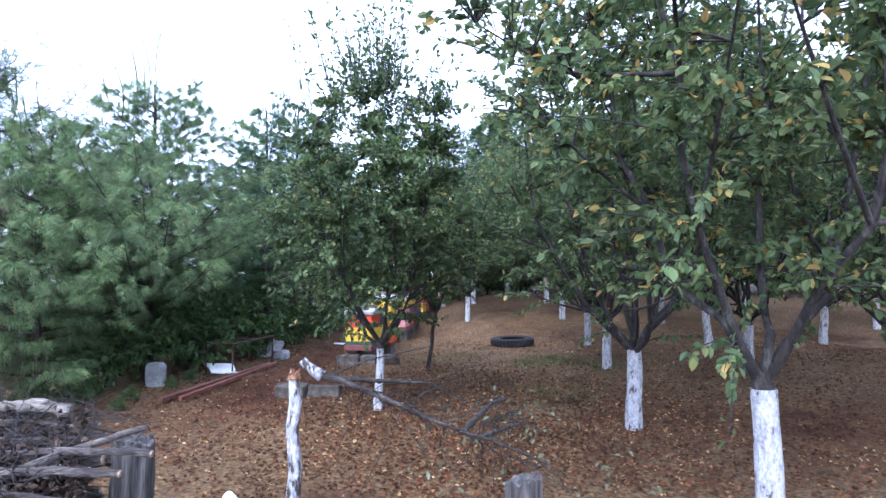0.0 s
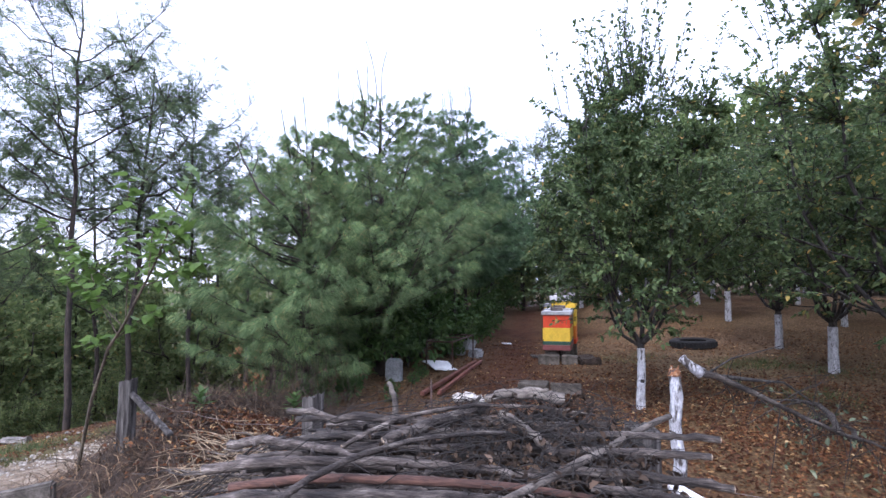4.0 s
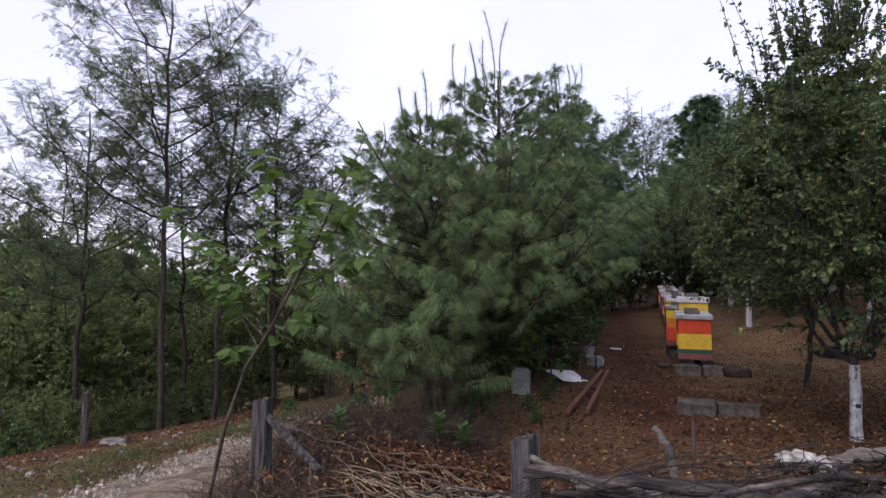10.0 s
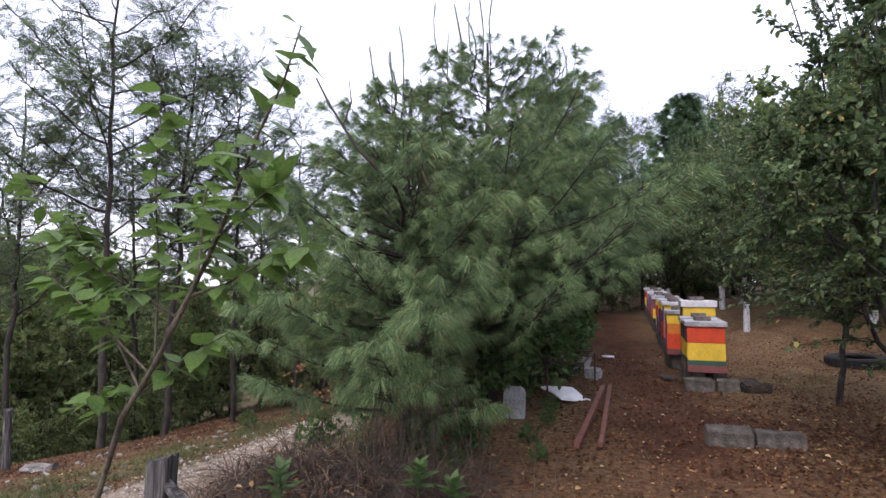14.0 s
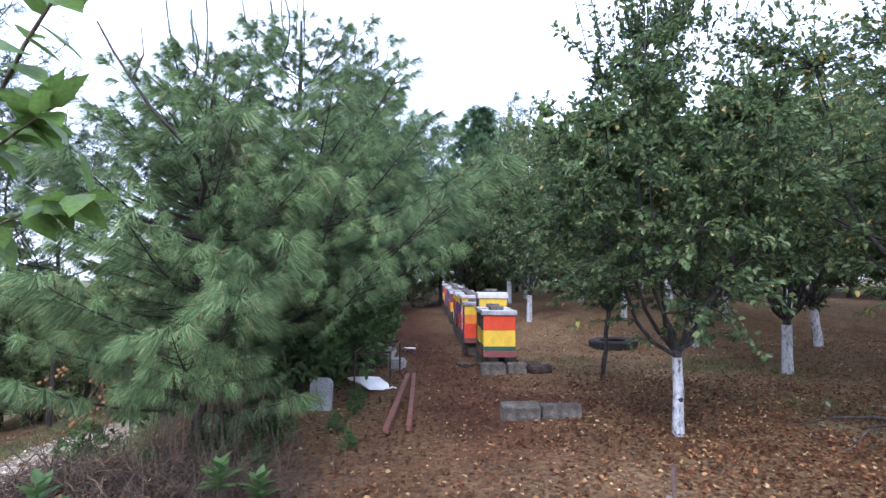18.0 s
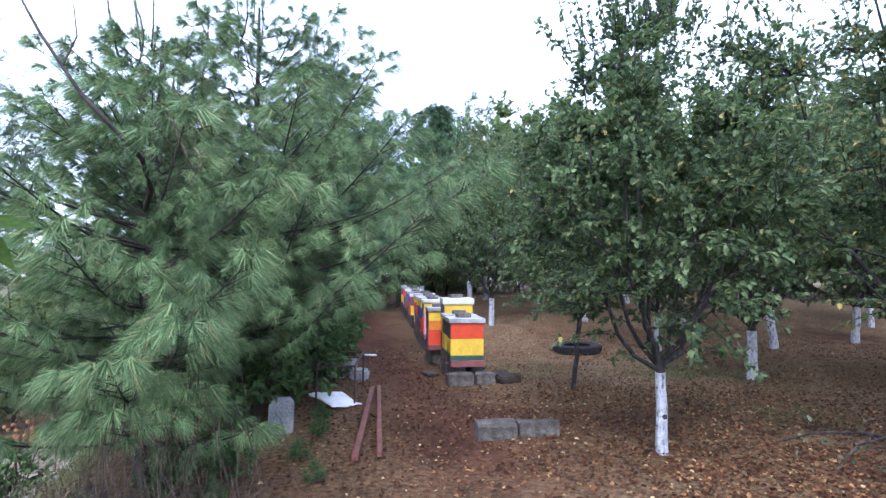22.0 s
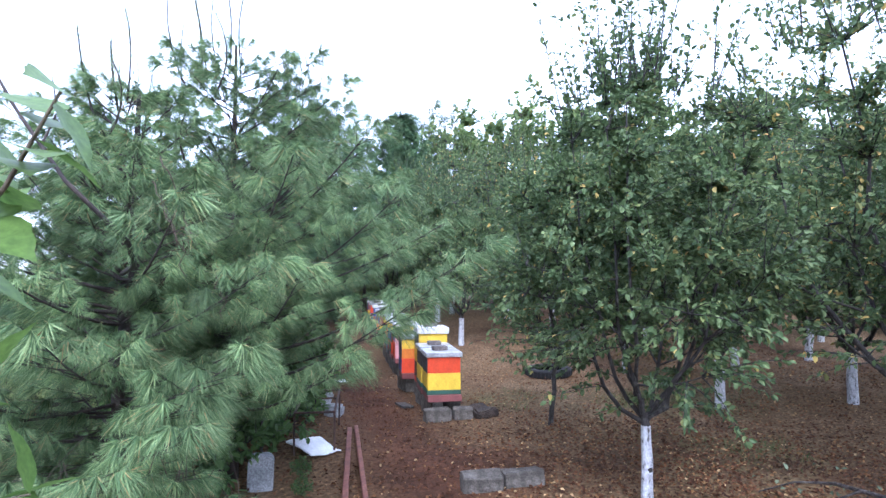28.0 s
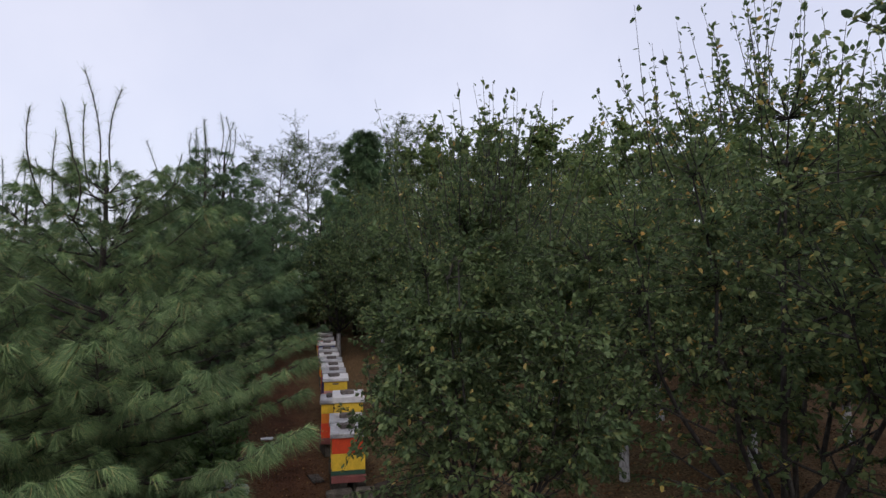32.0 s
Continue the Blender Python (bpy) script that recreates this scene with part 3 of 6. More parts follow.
def broadleaf(seed, trunk_h=0.75, trunk_r=0.05, low=0.9, top=3.3, spread_r=1.15, twigs=650, leaves=19, leaf=0.07, limbs=6, shoots=26, shoot_len=0.8, crown_pow=0.42, lean=0.0, sides=5, taper_top=0.25, shoot_spread=0.75, leader=True, limb_r=0.55):
    """Meshes of a broad-leaved tree: trunk, limbs, crown."""
    rng = np.random.default_rng(seed)
    fork = np.array([rng.normal() * 0.03 + lean, rng.normal() * 0.03, trunk_h])
    trunk = Tubes(9)
    trunk.add(curve_pts((0, 0, -0.12), fork + np.array([0, 0, 0.04]), 0, 7, 0.008, rng), trunk_r * 1.15, trunk_r * 0.92, wob=0.04)
    wood = Tubes(sides)
    samples = []
    mid = (low + top) / 2
    for i in range(limbs):
        az = i / limbs * 6.283 + rng.uniform(-0.3, 0.3)
        rr = spread_r * rng.uniform(0.35, 0.72)
        end = np.array([math.cos(az) * rr, math.sin(az) * rr, rng.uniform(mid, top - 0.12 * (top - low))])
        ctl = fork + np.array([math.cos(az) * rr * 0.8, math.sin(az) * rr * 0.8, (end[2] - trunk_h) * 0.25])
        p = bezier(fork - np.array([0, 0, rng.uniform(0, 0.06)]), ctl, end, 9)
        p[1:-1] += rng.normal(size=(7, 3)) * 0.025 * spread_r
        wood.add(p, trunk_r * limb_r, trunk_r * 0.14, wob=0.05)
        samples.append(p[1:])
        for s in range(3):
            q = p[rng.integers(2, 7)]
            a2 = az + rng.choice([-1, 1]) * rng.uniform(0.5, 1.2)
            e2 = q + np.array([math.cos(a2) * spread_r * 0.5, math.sin(a2) * spread_r * 0.5, rng.uniform(-0.05, 0.45) * (top - low) * 0.5])
            p2 = bezier(q, (q + e2) / 2 + np.array([0, 0, -0.06]), e2, 6)
            wood.add(p2, trunk_r * 0.26, trunk_r * 0.08)
            samples.append(p2[1:])
    lead = bezier(fork, (rng.normal() * 0.1, rng.normal() * 0.1, mid), (rng.normal() * 0.2, rng.normal() * 0.2, top - 0.1 * (top - low)), 9)
    if leader:
        wood.add(lead, trunk_r * 0.6, trunk_r * 0.14)
    samples = np.concatenate(samples + [lead[2:]])
    d = rng.normal(size=(twigs, 3))
    d /= np.linalg.norm(d, axis=1, keepdims=True)
    rad = rng.uniform(0.05, 1, twigs) ** crown_pow * lumpy(d, rng)
    hz = (top - low) / 2
    taper = 1 - taper_top * np.clip(d[:, 2], -1, 1)
    tgt = np.stack([d[:, 0] * rad * spread_r * taper, d[:, 1] * rad * spread_r * taper, mid + d[:, 2] * rad * hz], -1)
    pos, way = [], []
    for p in tgt:
        dz = samples[:, 2] - p[2]
        cost = np.linalg.norm(samples - p, axis=1) + np.clip(dz, 0, None) * 0.8
        s = samples[np.argmin(cost)]
        c = bezier(s, (s + p) / 2 + np.array([0, 0, 0.06]), p, 5)
        wood.add(c, trunk_r * 0.09 + 0.002, 0.0015, sides=3)
        t = rng.uniform(0.15, 1.0, leaves) * 3.999
        i0 = t.astype(int)
        fr = (t - i0)[:, None]
        pos.append(c[i0] * (1 - fr) + c[i0 + 1] * fr)
        way.append(np.broadcast_to(c[-1] - c[0], (leaves, 3)) / (np.linalg.norm(c[-1] - c[0]) + 1e-6))
    for _ in range(shoots):
        a = rng.uniform(0, 6.283)
        rr = spread_r * rng.uniform(0, shoot_spread)
        b = np.array([math.cos(a) * rr, math.sin(a) * rr, top - (top - low) * (0.06 + 0.30 * (rr / spread_r) ** 2)])
        e = b + np.array([math.cos(a) * rr * 0.3 + rng.normal() * 0.12, math.sin(a) * rr * 0.3 + rng.normal() * 0.12, shoot_len * rng.uniform(0.15, 1.15)])
        c = bezier(b, (b + e) / 2 + rng.normal(size=3) * 0.04, e, 5)
        wood.add(c, 0.006, 0.0015, sides=3)
        k = int(leaves * 1.1)
        t = 3.999 * rng.uniform(0, 1, k) ** 1.3
        i0 = t.astype(int)
        fr = (t - i0)[:, None]
        pos.append(c[i0] * (1 - fr) + c[i0 + 1] * fr)
        way.append(np.broadcast_to(np.array([0, 0, 0.9]), (k, 3)))
    pos, way = np.concatenate(pos), np.concatenate(way)
    n = len(pos)
    pos = pos + rng.normal(size=(n, 3)) * 0.012
    out = pos - np.array([0, 0, mid])
    out /= np.linalg.norm(out, axis=1, keepdims=True) + 0.2
    w = rng.normal(size=(n, 3)) * 0.65 + way * 0.55 + out * 0.35 + np.array([0, 0, -0.25])
    fr = frames_from(w, up=(0, 0, 1), rng=rng, spin=rng.normal(size=n) * 0.6)
    v, f = scatter(LEAF, LEAF_F, pos, fr, leaf * rng.uniform(0.6, 1.25, n))
    return trunk.mesh("trunk"), wood.mesh("bough"), np_mesh("crown", v, f)


def needle_tuft(seed, count, thick):
    """A brush of straight needles fanning from the end of a shoot."""
    rng = np.random.default_rng(seed)
    u = rng.uniform(0, 1, count)
    along = -0.6 * u ** 1.4
    a = rng.uniform(0, 6.283, count)
    sp = 0.2 + 0.35 * u + 0.5 * rng.uniform(0, 1, count)
    d = np.stack([np.cos(a) * np.sin(sp), np.cos(sp), np.sin(a) * np.sin(sp)], -1)
    side = np.cross(d, rng.normal(size=(count, 3)))
    w = side / np.linalg.norm(side, axis=1, keepdims=True) * thick
    b = np.stack([np.zeros(count), along, np.zeros(count)], -1)
    return np.stack([b - w, b + w, b + d * rng.uniform(0.88, 1.08, (count, 1))], 1)


def pine(seed, profile, levels=19, per=6, needle=0.115, leaders=6, gap=0.18, leader_len=0.6, count=110, thick=0.02, boughs=()):
    """Meshes of a soft-needled pine: trunk, boughs, needles. profile: rows of height and reach."""
    rng = np.random.default_rng(seed)
    hs, rs = np.array(profile).T
    base, height = hs[0], hs[-1]
    trunk, wood = Tubes(8), Tubes(4)
    trunk.add(curve_pts((0, 0, -0.15), (rng.normal() * 0.05, rng.normal() * 0.05, height), 0, 9, 0.02, rng), 0.018 * height, 0.012)
    pos, way, size, limp = [], [], [], []
    ph = rng.uniform(0, 6.28, 3)
    limbs, whiskers = [], []
    for lv in range(levels):
        h = base + (height * 0.98 - base) * lv / (levels - 1)
        q = (h - base) / (height - base)
        for b in range(per):
            az = (b + rng.uniform(-0.4, 0.4)) / per * 6.283 + lv * 1.9
            hh = h + rng.normal() * 0.045
            ln = np.interp(hh, hs, rs) * rng.uniform(0.6, 1.12) * (1 + 0.16 * math.sin(2 * az + ph[0] + 2 * h) + 0.1 * math.sin(5 * az + ph[1] - 3 * h))
            ln = max(ln, 0.16)
            rise = 0.05 + 0.55 * q + rng.normal() * 0.1
            en = np.array([math.cos(az) * ln, math.sin(az) * ln, hh])
            limbs.append((np.array([0, 0, max(0.1, hh - ln * math.tan(min(rise, 1.0)))]), en, ln, q))
    for en in boughs:
        en = np.array(en, float)
        ln = math.hypot(en[0], en[1])
        limbs.append((np.array([0, 0, max(0.25, en[2] - 0.3 * ln)]), en, ln, min(1.0, en[2] / height)))
    for st, en, ln, q in limbs:
        c = bezier(st, (st + en) / 2 + np.array([0, 0, -0.10 * ln]), en, 8)
        wood.add(c, 0.005 + 0.005 * ln, 0.002)
        fwd = (c[-1] - c[-3]) / np.linalg.norm(c[-1] - c[-3])
        sidev = np.cross(fwd, (0, 0, 1))
        sidev /= np.linalg.norm(sidev) + 1e-6
        d0 = max(0.12, ln - 0.85)
        while d0 < ln:
            t = d0 / ln * 7
            i0 = min(int(t), 6)
            p = c[i0] + (c[i0 + 1] - c[i0]) * (t - i0)
            out = min(1.0, (ln - d0) / 0.7)
            for s in (-1, 1):
                l2 = 0.07 + rng.uniform(0.2, 0.42) * out ** 0.8
                w = fwd * 0.9 + sidev * s * rng.uniform(0.5, 0.85) + np.array([0, 0, rng.uniform(-0.25, 0.12) + 0.3 * q])
                w /= np.linalg.norm(w)
                wood.add(np.stack([p, p + w * l2 * 0.5, p + w * l2]), 0.003, 0.0015, sides=3)
                for u in (1.0, 0.55) if l2 > 0.22 else (1.0,):
                    pos.append(p + w * l2 * u)
                    way.append(w + np.array([0, 0, rng.uniform(-0.05, 0.15)]))
                    size.append(needle * rng.uniform(0.8, 1.1) * (1 if u == 1 else 0.8))
                    limp.append(1.0)
            d0 += gap * rng.uniform(0.8, 1.2)
        inner = [(u, 0.85) for u in np.arange(0.25, max(0.26, ln - 0.7), 0.17) / ln]
        for u, k in inner + [(1.0, 1.1)]:
            t = min(u, 1.0) * 7
            i0 = min(int(t), 6)
            pos.append(c[i0] + (c[i0 + 1] - c[i0]) * (t - i0))
            way.append(fwd + np.array([0, 0, 0.15]))
            size.append(needle * k * rng.uniform(0.9, 1.1))
            limp.append(1.0)
    for i in range(leaders):
        a = rng.uniform(0, 6.283)
        rr = 0 if i == 0 else rng.uniform(0.1, 0.6)
        zz = height - 0.1 - rr * 0.9
        st = np.array([math.cos(a) * rr, math.sin(a) * rr, zz])
        k = rng.uniform(0.7, 1.2) * leader_len
        en = st + np.array([math.cos(a) * rng.uniform(0, 0.35) * k, math.sin(a) * rng.uniform(0, 0.35) * k, k])
        c = bezier(st, (st + en) / 2 + rng.normal(size=3) * (0.11, 0.11, 0.03), en, 6)
        wood.add(c, 0.007, 0.004)
        t = rng.uniform(0.15, 1.0, 130) ** 0.8 * 4.999
        i0 = t.astype(int)
        whiskers.append(np.concatenate([c[i0] + (c[i0 + 1] - c[i0]) * (t - i0)[:, None], c[i0 + 1] - c[i0]], axis=1))
    pos, way, size, limp = np.array(pos), np.array(way), np.array(size), np.array(limp)
    n = len(pos)
    vs, tris, tones, off = [], [], [], 0
    for kind in range(4):
        sel = np.arange(n) % 4 == kind
        m = int(sel.sum())
        cv = needle_tuft(seed * 10 + kind, count, thick)
        v = np.einsum("nij,kj->nki", frames_from(way[sel], rng=rng), cv.reshape(-1, 3)) * size[sel][:, None, None] + pos[sel][:, None, :]
        v = v.reshape(m, count, 3, 3)
        v[:, :, 2, 2] -= 0.68 * (size[sel] * limp[sel])[:, None] * rng.uniform(0.8, 1.15, (m, count))
        tris.append(off + np.arange(m * count * 3).reshape(-1, 3))
        tone = rng.uniform(0.62, 1.12, m) + 0.3 * (rng.uniform(size=m) < 0.3)
        tones.append(np.repeat(tone, count * 3))
        vs.append(v.reshape(-1, 3))
        off += m * count * 3
    if whiskers:
        wh = np.concatenate(whiskers)
        m = len(wh)
        d = wh[:, 3:] / np.linalg.norm(wh[:, 3:], axis=1, keepdims=True) + rng.normal(size=(m, 3)) * 0.5
        d /= np.linalg.norm(d, axis=1, keepdims=True)
        side = np.cross(d, rng.normal(size=(m, 3)))
        side = side / np.linalg.norm(side, axis=1, keepdims=True) * 0.0016
        vs.append(np.stack([wh[:, :3] - side, wh[:, :3] + side, wh[:, :3] + d * needle * rng.uniform(0.6, 1.0, (m, 1))], 1).reshape(-1, 3))
        tris.append(off + np.arange(m * 3).reshape(-1, 3))
        tones.append(np.full(m * 3, 0.85))
    me = np_mesh("needles", np.concatenate(vs), np.concatenate(tris))
    at = me.attributes.new("tone", "FLOAT", "POINT")
    at.data.foreach_set("value", np.concatenate(tones).astype(np.float32))
    return trunk.mesh("trunk"), wood.mesh("bough"), me


FROND_V, FROND_F = [], []
for _i in range(6):
    for _s in (-1, 1):
        _y, _k = 0.12 + _i * 0.145, len(FROND_V)
        FROND_V += [(0, _y, 0), (_s * 0.07, _y + 0.055, 0.01), (_s * 0.17, _y + 0.03, -0.02), (_s * 0.08, _y - 0.045, 0.01)]
        FROND_F.append((_k, _k + 1, _k + 2, _k + 3))
FROND_V, FROND_F = np.array(FROND_V), np.array(FROND_F)


def locust(seed, height=9.0, clear=0.36, radius=2.2, limbs=17, per_limb=30, fronds=9, frond=0.27, trunk_r=0.085):
    """Meshes of a slender black locust: trunk, limbs, feathery crown."""
    rng = np.random.default_rng(seed)
    trunk, wood = Tubes(8), Tubes(4)
    tp = curve_pts((0, 0, -0.3), (rng.normal() * 0.25, rng.normal() * 0.25, height * 0.93), 0, 12, 0.05, rng)
    trunk.add(tp, trunk_r, 0.015)
    pos, way = [], []
    for i in range(limbs):
        q = clear + (0.9 - clear) * (i + rng.uniform(0, 0.8)) / limbs
        t = q * 11
        i0 = int(t)
        st = tp[i0] + (tp[i0 + 1] - tp[i0]) * (t - i0)
        az = i * 2.4 + rng.uniform(-0.5, 0.5)
        ln = radius * rng.uniform(0.6, 1.15) * (1.05 - 0.6 * max(0, q - 0.45))
        en = st + np.array([math.cos(az) * ln, math.sin(az) * ln, ln * rng.uniform(0.45, 1.0)])
        c = bezier(st, st + (en - st) * 0.5 + np.array([0, 0, -0.18 * ln]), en, 8)
        c[1:-1] += rng.normal(size=(6, 3)) * 0.05
        wood.add(c, trunk_r * 0.42 * (1.1 - q * 0.6), 0.01)
        for _ in range(per_limb):
            u = rng.uniform(0.3, 1.0) * 6.999
            j = int(u)
            p = c[j] + (c[j + 1] - c[j]) * (u - j)
            e = p + rng.normal(size=3) * np.array([0.42, 0.42, 0.3]) + np.array([0, 0, 0.14])
            wood.add(np.stack([p, (p + e) / 2 + np.array([0, 0, 0.05]), e]), 0.009, 0.003, sides=3)
            for _f in range(fronds):
                pos.append(p + (e - p) * rng.uniform(0.3, 1.05) + rng.normal(size=3) * 0.04)
                w = rng.normal(size=3)
                way.append(w * np.array([1, 1, 0.4]) + np.array([0, 0, -0.35]))
    pos, way = np.array(pos), np.array(way)
    v, f = scatter(FROND_V, FROND_F, pos, frames_from(way, up=(0, 0, 1), rng=rng, spin=rng.normal(size=len(pos)) * 0.5), frond * rng.uniform(0.7, 1.2, len(pos)))
    return trunk.mesh("trunk"), wood.mesh("bough"), np_mesh("crown", v, f)


def stand(name, meshes, mats, x, y, turn, label, category, group, scale=1.0, whitewash=None, names=None, sink=0.0):
    """A tree as a thing with its parts, standing on the ground."""
    root = thing(name, label, category, group)
    for i, (me, mat) in enumerate(zip(meshes, mats)):
        link((names or ("trunk", "bough", "crown"))[i], me, mat, root)
    if whitewash:
        h, r = whitewash
        tb = Tubes(11)
        co = np.array([v.co for v in meshes[0].vertices]).reshape(-1, 9, 3).mean(axis=1)
        zs = co[:, 2]
        pts = [(np.interp(z, zs, co[:, 0]), np.interp(z, zs, co[:, 1]), z) for z in np.linspace(-0.05, h, 6)]
        tb.add(pts, r * 1.28, r * 1.05, wob=0.03)
        link("whitewash", tb.mesh("whitewash"), M_WHITE, root, "flaking whitewash on the trunk")
    root.matrix_basis = pose(x, y, gz(x, y) - sink, 0, 0, turn) @ Matrix.Scale(scale, 4)
    return root


def again(ob, x, y, turn, scale=1.0, sink=0.0, label=""):
    s = ob.scale.copy()
    ob.scale = (1, 1, 1)
    c = copy_thing(ob, pose(x, y, gz(x, y) - sink, 0, 0, turn))
    ob.scale = s
    c.scale = (scale, scale, scale)
    if label:
        c["label"] = label
    return c


PEARTREE = (M_BARK, M_BARK, M_PEAR)
APPLETREE = (M_BARK, M_BARK, M_APPLE)
orchard_label = "fruit tree with whitewashed trunk and dense dark green leaves"
tree_t = stand("fruit_tree", broadleaf(21, 0.66, 0.036, 0.79, 3.4, 1.25, 1600, 27, 0.048, limbs=9, shoots=90, shoot_len=1.0, crown_pow=0.55, taper_top=0.36, shoot_spread=0.6, leader=False), APPLETREE, -0.645, 5.63, 0, orchard_label, "tree", "orchard trees", whitewash=(0.60, 0.037))
tree_a = stand("fruit_tree", broadleaf(5, 0.72, 0.055, 0.9, 4.5, 1.6, 980, 21, 0.058, limbs=8, shoots=95, shoot_len=1.1, taper_top=-0.15, shoot_spread=0.95), PEARTREE, 1.72, 5.15, 40, "fruit tree with whitewashed trunk and yellowing leaves", "tree", "orchard trees", whitewash=(0.70, 0.06))
tree_e = stand("fruit_tree", broadleaf(9, 0.88, 0.056, 1.05, 4.8, 1.65, 1050, 21, 0.058, limb_r=0.46, limbs=5, shoots=20, taper_top=-0.1, leader=False), PEARTREE, 1.61, 2.82, 0, "fruit tree forking low over a whitewashed trunk, leaves yellowing", "tree", "orchard trees", whitewash=(0.84, 0.057))
tree_c = stand("fruit_tree", broadleaf(33, 0.7, 0.05, 0.9, 3.5, 1.3, 850, 20, 0.066, limbs=7), APPLETREE, 2.33, 8.05, 80, orchard_label, "tree", "orchard trees", whitewash=(0.62, 0.055))
small = stand("fruit_tree", broadleaf(12, 0.85, 0.028, 0.95, 2.9, 0.95, 520, 20, 0.055, lean=0.12), PEARTREE, -0.22, 8.0, 0, "slim fruit tree with a bare leaning trunk", "tree", "orchard trees")
for i, (x, y, s) in enumerate([(4.1, 7.6, 1.0), (4.2, 5.2, 1.05), (2.75, 10.7, 1.0), (2.94, 13.8, 1.1), (4.9, 10.4, 1.0), (6.5, 8.0, 1.0), (5.2, 13.4, 1.0), (7.4, 11.0, 1.05), (0.6, 13.6, 0.95), (0.9, 16.4, 1.05), (3.1, 16.8, 1.1), (5.6, 16.4, 1.0), (0.0, 18.6, 1.1), (2.2, 19.2, 1.15), (4.4, 19.6, 1.1), (7.8, 14.5, 1.1), (7.0, 19, 1.15), (9.2, 8.6, 1.0), (9.6, 12.5, 1.1), (4.0, 2.4, 1.0), (6.6, 5.2, 1.0)]):
    again((tree_c, tree_a, tree_c)[i % 3], x, y, 57 * i + 20, s)

PINE_MATS = (M_PBARK, M_PBARK, M_PINE)
PINE_NAMES = ("trunk", "bough", "needles")
PINE_GROUP = "pines beside the path"
OVER_PATH = [(1.44, -2.48, 1.89), (1.09, -2.60, 1.66), (1.32, -1.30, 1.45), (1.57, -1.55, 2.15), (1.62, -0.80, 1.80), (1.02, -2.20, 2.20), (0.72, -2.25, 1.30), (0.87, -2.10, 2.60), (1.72, -0.40, 2.20), (0.47, -2.30, 1.75), (0.42, -2.20, 2.40)]
TO_FENCE = [(0.86, -1.45, 1.45), (0.62, -1.55, 1.15), (0.3, -1.6, 1.0), (0.95, -1.35, 1.85), (0.55, -1.45, 2.1), (0.05, -1.55, 1.55), (0.86, -0.8, 0.5), (0.3, -1.5, 0.78), (-0.5, -1.4, 0.72), (-0.4, -1.5, 1.25), (-0.7, -1.35, 1.0), (-0.3, -1.4, 1.9)]
pine_1 = stand("pine_tree", pine(4, [(1.15, 0.6), (1.6, 1.2), (2.2, 1.65), (2.7, 1.5), (3.25, 1.1), (3.8, 0.42)], 12, 9, leaders=9, leader_len=0.8, gap=0.155, boughs=OVER_PATH), PINE_MATS, -3.72, 7.15, 0, "bushy young pine with long soft drooping needles and bare leaders", "tree", PINE_GROUP, names=PINE_NAMES)
pine_b = stand("pine_tree", pine(6, [(0.5, 0.45), (0.85, 0.95), (1.3, 1.35), (1.8, 1.2), (2.4, 0.9), (3.05, 0.35)], 12, 9, leaders=6, leader_len=0.5, gap=0.155, boughs=TO_FENCE), PINE_MATS, -4.35, 6.0, 0, "low spreading pine with soft drooping needles over dry vines", "tree", PINE_GROUP, names=PINE_NAMES)
pine_2 = stand("pine_tree", pine(8, [(1.3, 0.6), (1.8, 1.35), (2.5, 1.45), (3.4, 1.1), (4.3, 0.35)], 12, 8, leaders=8, leader_len=0.75, count=90, thick=0.026), (M_PBARK, M_PBARK, M_PINE2), -3.1, 9.9, 30, "tall young pine crowding over the path", "tree", PINE_GROUP, names=PINE_NAMES)
PB = np.array([-4.35, 6.0, gz(-4.35, 6.0)])
tb = Tubes(6)
tb.add(np.array([(-4.3, 5.8, 1.95), (-4.1, 5.15, 1.98), (-4.06, 4.82, 2.08), (-4.28, 4.68, 2.33), (-4.54, 4.85, 2.68), (-4.68, 4.95, 2.9)]) - PB, 0.017, 0.006)
tb.add(np.array([(-4.4, 4.76, 2.5), (-4.36, 4.8, 2.66), (-4.4, 4.85, 2.84)]) - PB, 0.006, 0.003)
dead = link("dead_bough", tb.mesh("dead_bough"), M_PBARK, pine_b, "bare dark dead bough")
tb = Tubes(4)
for p, q in (((-3.96, 4.95, 2.52), (-3.81, 4.95, 2.14)), ((-3.94, 4.9, 2.32), (-3.82, 4.9, 1.92)), ((-3.68, 4.9, 1.93), (-3.65, 4.9, 1.71)), ((-4.0, 5.0, 2.4), (-3.86, 4.92, 2.05))):
    tb.add(curve_pts(np.array(p) - PB, np.array(q) - PB, 0.03, 9, 0.012), 0.0035, 0.002)
for k in range(26):
    c = np.array([-3.82, 4.93, 2.1]) - PB + RNG.normal(size=3) * 0.03
    tb.add([c, c + RNG.normal(size=3) * 0.03, c + RNG.normal(size=3) * 0.05], 0.003, 0.001, sides=3)
vine = link("dry_creeper", tb.mesh("dry_creeper"), M_VINE, pine_b, "dry creeper stems hanging in the needles")
for i, (x, y, s, r) in enumerate([(-3.05, 11.35, 1.12, 100), (-3.4, 14.4, 1.0, 200), (-3.2, 16.6, 1.05, 300), (-2.9, 18.8, 1.1, 50), (-4.9, 8.6, 0.86, 140), (-5.2, 10.9, 0.92, 260), (-5.1, 13.4, 1.0, 10), (-4.9, 15.8, 1.0, 140), (-1.9, 20.6, 1.15, 77), (-0.3, 21.4, 1.1, 180), (1.2, 22.4, 1.2, 250), (-4.6, 18.6, 1.1, 33)]):
    again(pine_2, x, y, r, s)

